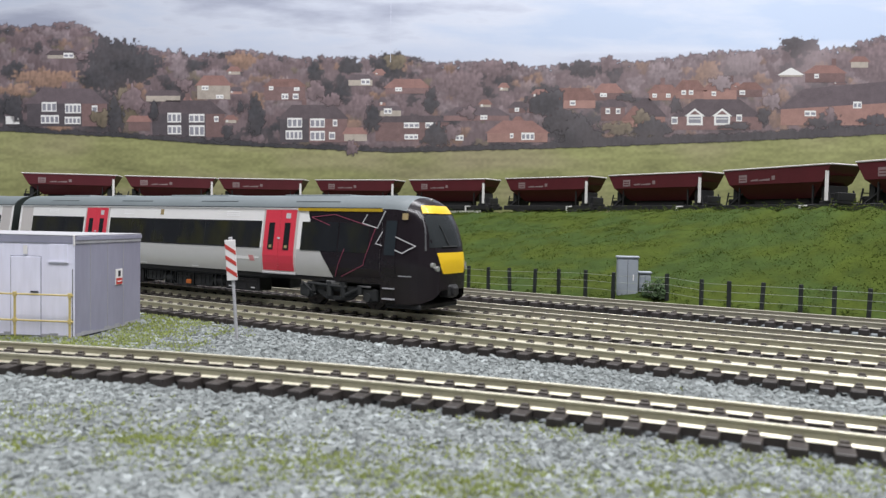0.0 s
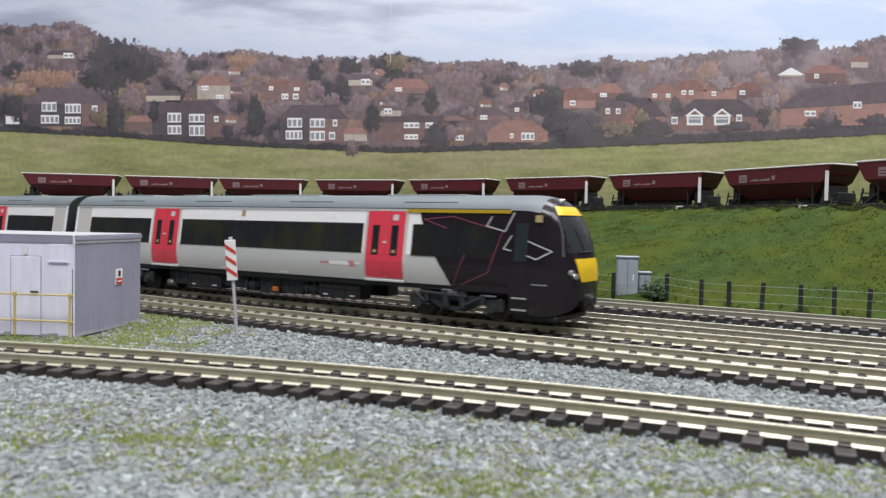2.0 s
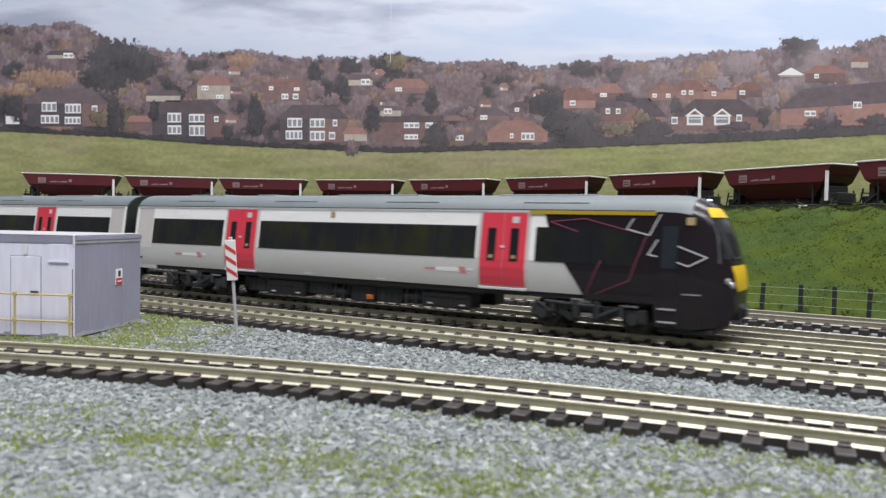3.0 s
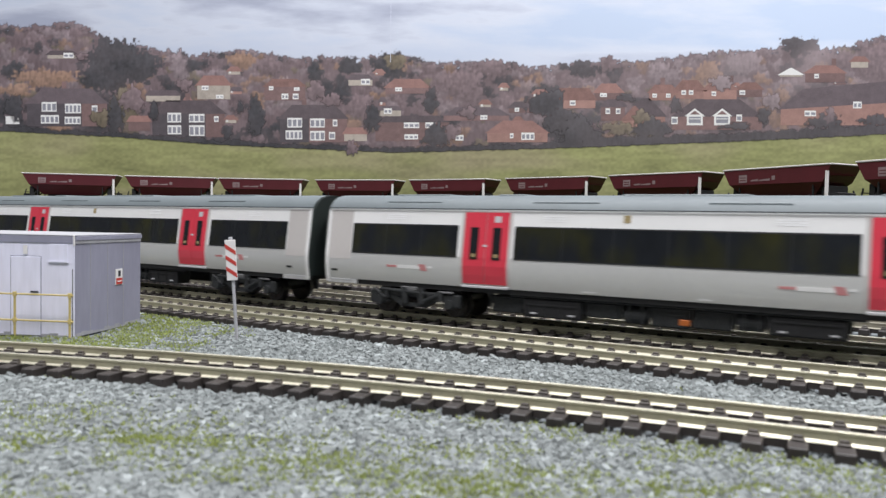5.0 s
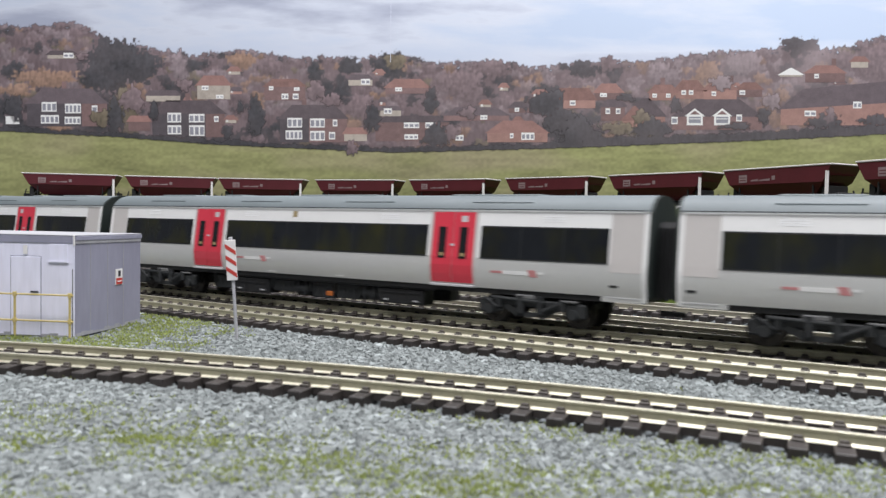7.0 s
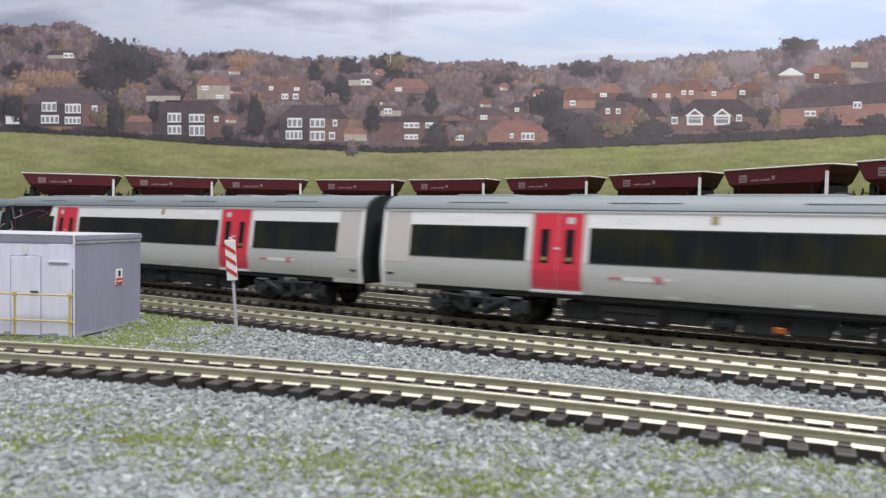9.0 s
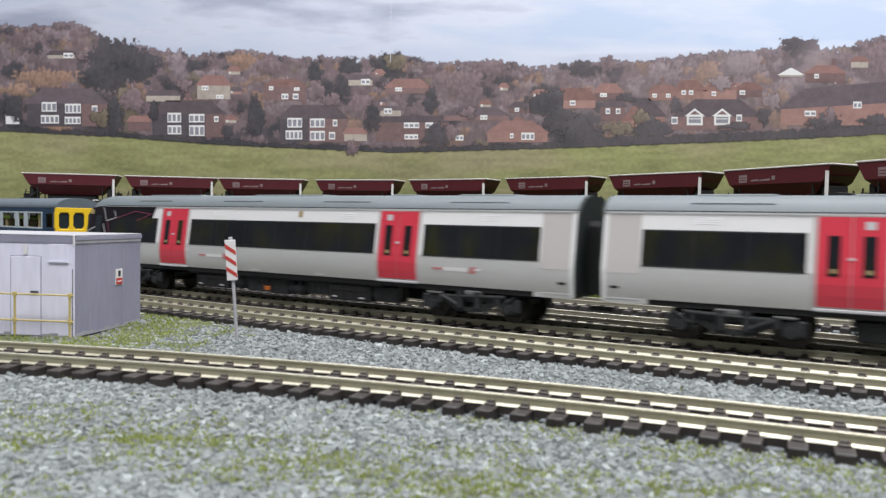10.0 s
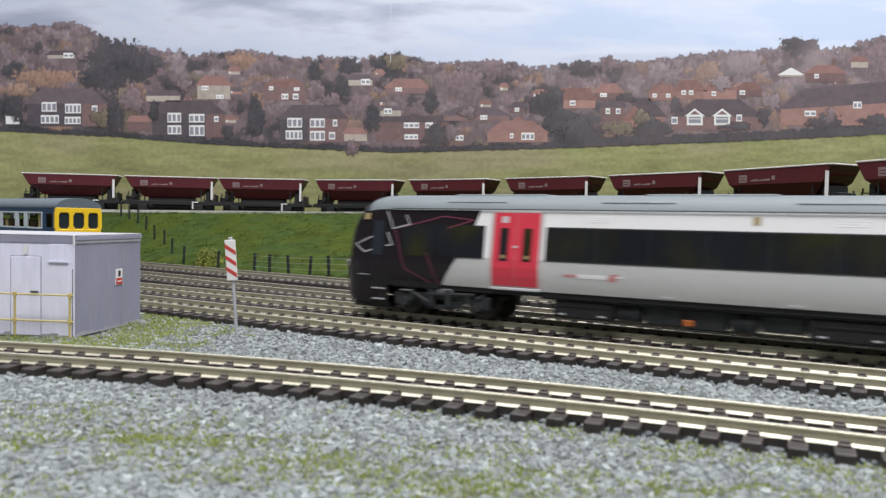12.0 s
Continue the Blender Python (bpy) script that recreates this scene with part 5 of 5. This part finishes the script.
# ---- lineside things ----
def relay_hut():
    a = math.degrees(math.atan2(-0.154, 0.988))
    t = thing("equipment_hut", "lilac-grey panelled lineside equipment hut on mossy ballast", "hut", "", mm_pose(-130.2, 273.8, -0.6, 0, 0, a))
    W, D, H = 96.0, 43.5, 36.6
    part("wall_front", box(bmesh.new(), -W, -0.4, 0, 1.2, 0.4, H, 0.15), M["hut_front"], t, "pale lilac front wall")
    part("wall_side", box(bmesh.new(), -1.2, 0, 0.4, D, 0.6, H, 0.15), M["hut_side"], t, "ribbed side wall, shade put into its darker tone")
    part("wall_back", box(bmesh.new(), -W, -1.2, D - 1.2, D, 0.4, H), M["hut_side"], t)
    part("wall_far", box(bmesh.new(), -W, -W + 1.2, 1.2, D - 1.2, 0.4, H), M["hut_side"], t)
    part("roof", box(bmesh.new(), -W - 0.3, 0.3, -0.3, D + 0.3, H, H + 0.4, 0.15), M["hut_roof"], t, "weathered flat roof with a pale edge")
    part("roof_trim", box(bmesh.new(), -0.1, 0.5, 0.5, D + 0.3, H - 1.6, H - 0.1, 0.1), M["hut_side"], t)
    part("plinth", box(bmesh.new(), -W + 1, -0.8, 0.8, D - 0.8, 0, 0.8), M["hut_dark"], t)
    part("corner_strip", box(bmesh.new(), -0.75, -0.4, -0.12, 0.3, 0.3, H * 0.68, 0.05), M["hut_dark"], t, "dark corner gap")
    part("corner_strip", box(bmesh.new(), -0.4, 0.1, -0.2, 0.35, 0.3, H - 0.2, 0.1), M["hut_front"], t, "pale peeling corner edge")
    part("corner_strip", box(bmesh.new(), -0.2, 0.5, -0.42, -0.1, H - 3.4, H + 0.3, 0.1), M["board"], t, "white peeling corner edge")
    for y0 in (9.6, 20.4, 31.0):
        part("panel_joint", box(bmesh.new(), -0.1, 0.06, y0 - 0.14, y0 + 0.14, 0.8, H - 2.6), M["hut_roof"], t, "grimy panel joint")
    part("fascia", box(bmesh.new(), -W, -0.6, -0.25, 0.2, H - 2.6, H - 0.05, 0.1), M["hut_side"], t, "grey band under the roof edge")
    part("fascia", box(bmesh.new(), -0.1, 0.3, 0.5, D, H - 2.8, H - 1.6, 0.1), M["hut_roof"], t, "darker band under the roof edge")
    rng = random.Random(17)
    for k in range(26):
        a = -W + 3.6 * k
        part("grime", box(bmesh.new(), a, a + 3.5, -0.06, 0.1, 0.45, 1.0 + 0.9 * rng.random()), M["hut_roof"], t, "grime along the foot of the wall")
    for k in range(12):
        a = 0.6 + 3.5 * k
        part("grime", box(bmesh.new(), -0.1, 0.05, a, a + 3.4, 0.65, 1.3 + 1.0 * rng.random()), M["hut_roof"], t, "grime along the foot of the wall")
    part("door_frame", box(bmesh.new(), -24.9, -12.7, -0.1, 0.3, 0.8, 29.3), M["hut_side"], t)
    d = new("door", finish("door", box(bmesh.new(), -24.6, -13.0, -0.3, 0.3, 0.9, 29.0, 0.12), M["hut_front"]))
    d.parent = t
    tagged(d, "flush lilac door")
    part("door_handle", box(bmesh.new(), -16.6, -13.6, -0.8, -0.3, 16.2, 16.8, 0.1), M["hut_dark"], d, "dark lever handle")
    part("notice", box(bmesh.new(), -19.6, -18.0, -0.45, -0.2, 29.9, 33.0), M["board"], t)
    bm = bmesh.new()
    box(bm, -9.6, -2.4, -0.25, 0.1, 27.6, 33.6, 0.1)
    box(bm, -9.8, -2.2, -0.5, -0.1, 27.2, 27.7)
    part("vent", bm, M["hut_front"], t, "square vent plate")
    s = new("warning_sign", finish("warning_sign", box(bmesh.new(), 0, 0.3, 25.4, 30.0, 17.2, 23.4, 0.08), M["board"]))
    s.parent = t
    tagged(s, "small white and red warning sign")
    part("symbol", box(bmesh.new(), 0.3, 0.42, 27.0, 28.5, 20.6, 22.8), M["hut_dark"], s)
    part("text_panel", box(bmesh.new(), 0.3, 0.42, 25.7, 29.7, 17.5, 19.9), M["stripe"], s)
    part("text_bar", box(bmesh.new(), 0.42, 0.5, 26.2, 29.2, 18.5, 18.9), M["board"], s)


def handrail():
    t = thing("handrail", "yellow tubular handrail in front of the hut", "handrail", "", mm_pose(-129.7, 269.6, -0.6, 0, 0, -7.2))
    for x in (-41.5, -20.8, 0):
        p = new("rail_post", finish("rail_post", rod(bmesh.new(), (x, 0, 0), (x, 0, 16.6), 0.42), M["hand"]))
        p.parent = t
        bm = bmesh.new()
        for z in (6.8, 16.0):
            rod(bm, (x, 0, z - 0.8), (x, 0, z + 0.8), 0.68)
        part("clamp", bm, M["hand"], p)
    for z in (6.8, 16.0):
        part("tube", rod(bmesh.new(), (-62, 0, z), (1.2, 0, z), 0.32), M["hand"], t)


def marker_post():
    t = thing("marker_post", "grey post with a white board and red diagonal stripes", "sign post", "", mm_pose(-73.0, 276.0, -0.4, 0, -4.2, -3))
    part("post", rod(bmesh.new(), (0, 0, -0.5), (0, 0, 36.6), 0.62), M["post"], t)
    b = new("board", finish("board", box(bmesh.new(), -1.9, 1.9, -1.0, -0.5, 21.8, 36.2, 0.12), M["board"]))
    b.parent = t
    for z in (24.4, 28.4, 32.4):
        bm = bmesh.new()
        slab(bm, [(-1.88, z + 1.0), (1.88, z - 1.7), (1.88, z - 0.2), (-1.88, z + 2.5)], -1.0, -1.08, lambda u, v, d: (u, d, v))
        part("stripe", bm, M["stripe"], b, "red diagonal stripe")
    part("cap", box(bmesh.new(), -0.6, 0.6, -0.6, 0.6, 36.2, 37.2, 0.2), M["post"], t)


def cabinets():
    h = LINES["far"].at(120)[2]
    for x, y, w, z, lab in ((109, 458, 12.0, 24.0, "tall grey lineside equipment cabinet"), (119.6, 459, 6.6, 15.0, "short grey lineside cabinet beside the tall one")):
        zz = height(x, y) + (2.5 if w < 8 else 0)
        t = thing("lineside_cabinet", lab, "cabinet", "lineside cabinets", mm_pose(x, y, 0, 0, 0, -8))
        part("body", box(bmesh.new(), -w / 2, w / 2, -3.5, 3.5, -0.5, z, 0.2), M["cabinet"], t)
        part("lid", box(bmesh.new(), -w / 2 - 0.6, w / 2 + 0.6, -4.2, 4.2, z, z + 1.1, 0.25), M["cabinet"], t)
        d = new("door", finish("door", box(bmesh.new(), -w / 2 + 0.7, w / 2 - 0.7, -3.75, -3.4, 1.6, z - 1, 0.1), M["cabinet"]))
        d.parent = t
        part("door_handle", box(bmesh.new(), w / 4, w / 4 + 0.6, -4.1, -3.7, z * 0.45, z * 0.6), M["board"], d)
        part("door_seam", box(bmesh.new(), -0.1, 0.1, -3.85, -3.7, 1.6, z - 1), M["hut_dark"], d)


def fence():
    t = thing("fence", "black post and wire fence at the foot of the bank", "fence")
    me = finish("post", box(bmesh.new(), -1.0, 1.0, -0.8, 0.8, -3, 15, 0.15), M["fence"])
    rng = random.Random(12)
    spots = [(-151, 621), (-135.5, 607), (-118.5, 597), (-101, 589), (-85.3, 581), (-68.3, 573), (-52, 561), (-37, 549), (-22, 537), (-8, 524), (5, 512), (17, 502), (29.2, 492), (42.3, 486), (57.1, 480), (70.9, 472), (85.4, 462), (99.5, 451),
             (126.5, 436), (139.9, 418), (151.2, 408), (166, 402), (182, 393), (194.6, 384), (206.9, 375), (220, 366), (234, 356)]
    places = [(x, y, -0.62) for x, y in spots]
    climb = [(-190, 655), (-233, 697), (-261, 747), (-282, 785), (-299, 804), (-319, 833), (-334, 848), (-346, 856), (-357, 860)]
    places = [(x, y, -0.9) for x, y in climb[::-1]] + places
    for x, y, h in places:
        p = new("post", me)
        p.parent = t
        p.matrix_basis = mm_pose(x, y, height(x, y), rng.uniform(-3, 3), rng.uniform(-3, 3), math.degrees(h))
    for z in (4.5, 9.0, 13.0):
        for a, b in zip(places[9:], places[10:]):
            part("wire", rod(bmesh.new(), (a[0], a[1] - 0.9, height(*a[:2]) + z), (b[0], b[1] - 0.9, height(*b[:2]) + z), 0.11, n=5), M["wire"], t)


def leaf_ball(name, label, x, y, r, zr, m, n, seed):
    rng = random.Random(seed)
    t = thing(name, label, "bush", "", mm_pose(x, y, height(x, y) - 0.5))
    bm = bmesh.new()
    for k in range(6):
        a = rng.random() * 6.28
        rod(bm, (0, 0, 0), (0.6 * r * math.cos(a), 0.5 * r * math.sin(a), zr * rng.uniform(0.6, 1.1)), 0.5, 0.15, 5)
    part("stems", bm, M["sleeper"], t)
    bm = bmesh.new()
    for _ in range(n):
        a, b, q = rng.random() * 6.28, math.acos(rng.uniform(-0.1, 1)), rng.random() ** 0.4
        c = Vector((r * q * math.sin(b) * math.cos(a), r * q * math.sin(b) * math.sin(a), zr * q * math.cos(b) * 1.3 + 1)) * (0.8 + 0.35 * math.sin(3 * a))
        u = Vector((rng.gauss(0, 1), rng.gauss(0, 1), rng.gauss(0, 1))).normalized() * rng.uniform(0.5, 1.1)
        v = u.orthogonal().normalized() * rng.uniform(0.4, 0.9)
        c.z = max(c.z, 0.2)
        bm.faces.new([bm.verts.new(c + p) for p in (-u, v, u, -v)])
    tagged(part("leaves", bm, M[m], t), kind="stuff")


# ---- loose ballast, moss and grass ----
def clear_of_tracks(x, y, keys, half=15.5):
    for k in keys:
        ln = LINES[k]
        c = min(max(x, ln.x0), ln.x1)
        slope = (ln.b + 2 * ln.c * c / 100) / 100
        if abs(y - ln.y(x)) / math.hypot(1, slope) < half:
            return False
    return True


CHIP_TOP = [(0, 1), (0.8, 0.55), (1, -0.2), (0.35, -0.9), (-0.6, -0.75), (-1, 0.2)]


def chips(spots, rng, base=-0.4):
    """Flat split stones, tilted at random."""
    V, F = [], []
    for x, y, size in spots:
        n = len(V)
        e = Euler((rng.gauss(0, 0.3), rng.gauss(0, 0.3), rng.random() * 6.28)).to_matrix()
        sx, sy, sz = size * rng.uniform(0.7, 1.3), size * rng.uniform(0.45, 0.95), size * rng.uniform(0.22, 0.5)
        k = [rng.uniform(0.75, 1.2) for _ in range(6)]
        c = Vector((x, y, base + size * rng.uniform(0.0, 0.55)))
        for h, w in ((-1, 1.0), (1, 0.86)):
            for i, (a, b) in enumerate(CHIP_TOP):
                V.append(tuple((c + e @ Vector((a * sx * k[i] * w, b * sy * k[i] * w, h * sz))) * MM))
        F.append(tuple(range(n + 6, n + 12)))
        F += [(n + i, n + (i + 1) % 6, n + 6 + (i + 1) % 6, n + 6 + i) for i in range(6)]
    return V, F


def moss_at(x, y):
    n = noise.noise(Vector((x / 18, y / 12, 3.1))) + 0.5 * noise.noise(Vector((x / 6, y / 5, 1.7)))
    if y > 235:
        return n + (1.1 if x < -98 else 0.45 if x < -80 else -0.15 if x < -55 else -0.6)
    return n + (0.2 if y < 152 else -0.02 if y < 165 else -0.3)


def white_stone(rng):
    V, F = chips([(0, 0, 2.4)], rng)
    me = bpy.data.meshes.new("white_stone")
    me.from_pydata(V, [], F)
    me.materials.append(M["board"])
    return me


def ballast():
    rng = random.Random(21)
    keys = list(LINES)
    spots, mossy = [], []
    tries = 0
    while tries < 170000:
        tries += 1
        y = 105 + 315 * rng.random() ** 1.25
        x = rng.uniform(-0.62, 0.62) * y
        far = y - LINES["second"].y(x)
        if far > -10:
            continue
        if not clear_of_tracks(x, y, ("near", "second"), 13.5):
            continue
        if -206 < x < -124 and 272 < y < 322 and (x + 130) * 0.154 * 1 + 0 < 8:
            continue
        spots.append((x, y, (0.42 + 0.95 * rng.random() ** 1.7) * (0.95 if y < 165 else 1.0)))
        if rng.random() < (0.42 if y > 235 else 0.14) * min(1.0, max(0.0, moss_at(x, y) - 0.05) * 1.3) ** 1.5:
            mossy.append((x, y))
        elif y < 178 and rng.random() < 0.03 * (1 + math.sin(x / 17 + y / 9)):
            mossy.append((x, y))
    for cx, cy, r in ((-26, 137, 6), (-8, 132, 7), (6, 146, 6), (-31, 130, 6), (-3, 127, 7), (22, 134, 6), (-58, 150, 5), (-45, 146, 5), (38, 128, 6)):
        mossy += [(cx + rng.gauss(0, r), cy + rng.gauss(0, r * 0.45)) for _ in range(40)]
    for a in ("near", "second"):
        for _ in range(8500 if a == "near" else 8500):
            s = rng.uniform(-330, 330)
            o = rng.uniform(-15, 15)
            if abs(abs(o) - 8.25) < 1.5:
                continue
            x, y, h = LINES[a].at(s, o)
            spots.append((x, y, rng.uniform(0.5, 0.9)))
    for _ in range(2600):
        s, o = rng.uniform(-300, 420), rng.uniform(-32, -17)
        x, y, h = LINES["far"].at(s, o)
        if s > 40:
            spots.append((x, y, rng.uniform(0.6, 1.1)))
    near = [p for p in spots if -40 < p[0] < 60 and p[1] < 150][:300]
    chosen = set(near)
    rest = [p for p in spots if p not in chosen]
    V, F = chips(rest, rng)
    me = bpy.data.meshes.new("ballast_stones")
    me.from_pydata(V, [], F)
    me.materials.append(M["chip"])
    t = tagged(new("ballast"), "loose grey slate ballast with flecks of moss", "ballast", kind="stuff")
    ob = new("loose_stones", me)
    ob.parent = t
    tagged(ob, kind="stuff")
    variants = []
    for k in range(8):
        V, F = chips([(0, 0, 0.9)], rng)
        v = bpy.data.meshes.new("stone")
        v.from_pydata(V, [], F)
        v.materials.append(M["chip"])
        variants.append(v)
    for x, y, s in near:
        o = new("stone", rng.choice(variants))
        o.parent = t
        o.matrix_basis = mm_pose(x, y, 0.1, rng.uniform(-12, 12), rng.uniform(-12, 12), rng.uniform(0, 360))
    for x, y in ((-210, 562), (-220, 627)):
        o = new("stone", white_stone(rng))
        o.parent = t
        o.matrix_basis = mm_pose(x, y, 1.2, 10, 5, 40)
        tagged(o, "stray white stone")
    V, F = [], []
    for x, y in mossy:
        for _ in range(9):
            a, q = rng.random() * 6.28, rng.random() * 1.6
            px, py = x + q * math.cos(a), y + q * math.sin(a)
            hgt, lean = rng.uniform(0.4, 1.0), rng.uniform(-0.5, 0.5)
            n = len(V)
            w = rng.uniform(0.15, 0.35)
            ca, sa = math.cos(a), math.sin(a)
            z = rng.uniform(-0.6, 0.7)
            V += [((px - w * ca) * MM, (py - w * sa) * MM, z * MM), ((px + w * ca) * MM, (py + w * sa) * MM, z * MM), ((px + lean) * MM, (py - abs(lean) * 0.5) * MM, (z + hgt) * MM)]
            F.append((n, n + 1, n + 2))
    me = bpy.data.meshes.new("moss_tufts")
    me.from_pydata(V, [], F)
    me.materials.append(M["moss"])
    tagged(new("moss", me), "patches of yellow-green moss on the ballast", "moss", kind="stuff")


def edging():
    """A pale strip along the lip of the bank where the upper track runs."""
    t = thing("trackside_edging", "pale strip along the lip of the bank", "edging", kind="structure")
    pts = [p for p in CREST if -470 < p[0] < 40][::3]
    for a, b in zip(pts, pts[1:]):
        bm = bmesh.new()
        za, zb = height(a[0], a[1]) + 0.7, height(b[0], b[1]) + 0.7
        q = [bm.verts.new((p[0], p[1] + dy, z + dz)) for p, z in ((a, za), (b, zb)) for dy, dz in ((-1.2, -2.5), (1.5, -2.5), (1.5, 0.5), (-1.2, 0.5))]
        for f in ((0, 1, 2, 3), (7, 6, 5, 4), (0, 4, 5, 1), (1, 5, 6, 2), (2, 6, 7, 3), (3, 7, 4, 0)):
            bm.faces.new([q[k] for k in f])
        part("edging_strip", bm, M["edging"], t)


def bank_grass():
    rng = random.Random(33)
    V, F = [], []
    xs, ys = np.arange(-560, 420, 6.0), np.arange(330, 960, 6.0)
    for x0 in xs:
        for y0 in ys:
            f = nearest(FOOT, x0, y0)
            if f < -14 or abs(x0) > 0.66 * y0:
                continue
            c = nearest(CREST, x0, y0)
            if c > 8:
                continue
            thick = 34 if f > -4 else 8
            h0 = height(x0, y0)
            gx, gy = (height(x0 + 3, y0) - height(x0 - 3, y0)) / 6, (height(x0, y0 + 3) - height(x0, y0 - 3)) / 6
            for _ in range(thick):
                x, y = x0 + rng.uniform(-3, 3), y0 + rng.uniform(-3, 3)
                z = h0 + gx * (x - x0) + gy * (y - y0) - 0.4
                a, w, hgt = rng.random() * 6.28, rng.uniform(0.35, 0.8), rng.uniform(0.5, 1.3) * (0.8 + 0.5 * noise.noise(Vector((x / 30, y / 30, 9))) + 0.7 * noise.noise(Vector((x / 6, y / 9, 4))))
                l, g = rng.gauss(0, 1.1), rng.gauss(-0.1, 0.8)
                n = len(V)
                V += [((x - w * math.cos(a)) * MM, (y - w * math.sin(a)) * MM, z * MM), ((x + w * math.cos(a)) * MM, (y + w * math.sin(a)) * MM, z * MM), ((x + l) * MM, (y + g) * MM, (z + hgt) * MM)]
                F.append((n, n + 1, n + 2))
    me = bpy.data.meshes.new("grass_fibres")
    me.from_pydata(V, [], F)
    me.materials.append(M["grass"])
    tagged(new("grass", me), "short green static grass on the embankment", "grass", kind="stuff")


# ---- build ----
room()
ground()
embankment()
backdrop()
track("near", "bare track on black sleepers in loose grey ballast")
track("second", "track beside the running line, brass-coloured rails")
track("main", "running line that carries the passenger train")
track("fourth", "track behind the running line", "rail_far")
track("far", "track at the foot of the grassy bank", "rail_far")
track("upper", "upper track under the hopper wagons", "rail_far", BED + 5.0, UPPER, (230.0, float(UPPER.s[-1]) - 20), 7.4)
wagons()
railcar()
relay_hut()
handrail()
marker_post()
cabinets()
fence()
leaf_ball("bush", "small yellow-green bush by the fence", -203, 670, 12, 11, "bush", 2600, 3)
leaf_ball("bush", "low dark green bush beside the cabinets", 123, 444, 9, 7, "bush_dark", 1500, 5)
ballast()
edging()
bank_grass()
LEAD = passenger_car("driving_car", "silver and white driving car with a dark aubergine cab end", True)
MIDDLE = passenger_car("centre_car", "silver and white centre car with red doors", False)
TAIL = copy_thing(LEAD, mm_pose(0, 0, HEAD))
tagged(TAIL, "trailing silver and white driving car, dark cab end last")


# distance run by the middle of the leading car along the running line, every half second
RUN = [-147.2, -137.9, -126.1, -109.1, -87.7, -62.1, -33.0, -2.5, 30.0, 63.6, 98.4, 134.8, 171.7, 209.4, 249.0, 291.9, 337.0, 383.9, 431.9, 480.4, 526.8, 573.3, 619.9, 668.7, 719.2]


def car_pose(s, turned=False):
    a, b = LINES["main"].at(s - 103), LINES["main"].at(s + 103)
    h = math.degrees(math.atan2(b[1] - a[1], b[0] - a[0]))
    return mm_pose((a[0] + b[0]) / 2, (a[1] + b[1]) / 2, HEAD, 0, 0, h + (180 if turned else 0))


def run_at(t):
    return float(np.interp(t, [0.5 * i for i in range(len(RUN))], RUN))


def motions():
    for k, (car, turned) in enumerate(((LEAD, False), (MIDDLE, False), (TAIL, True))):
        walk(car, [(0.5 * i, car_pose(s - SPACING * k, turned)) for i, s in enumerate(RUN)])
        for w in car.children:
            if w.name.startswith("wheelset"):
                at = w.matrix_basis.translation.copy()
                rows = []
                for i in range(181):
                    turn = (run_at(i / 15) - RUN[0]) / 5.6 * (-1 if turned else 1)
                    rows.append((i / 15, Matrix.Translation(at) @ Matrix.Rotation(turn, 4, "Y")))
                walk(w, rows)


motions()
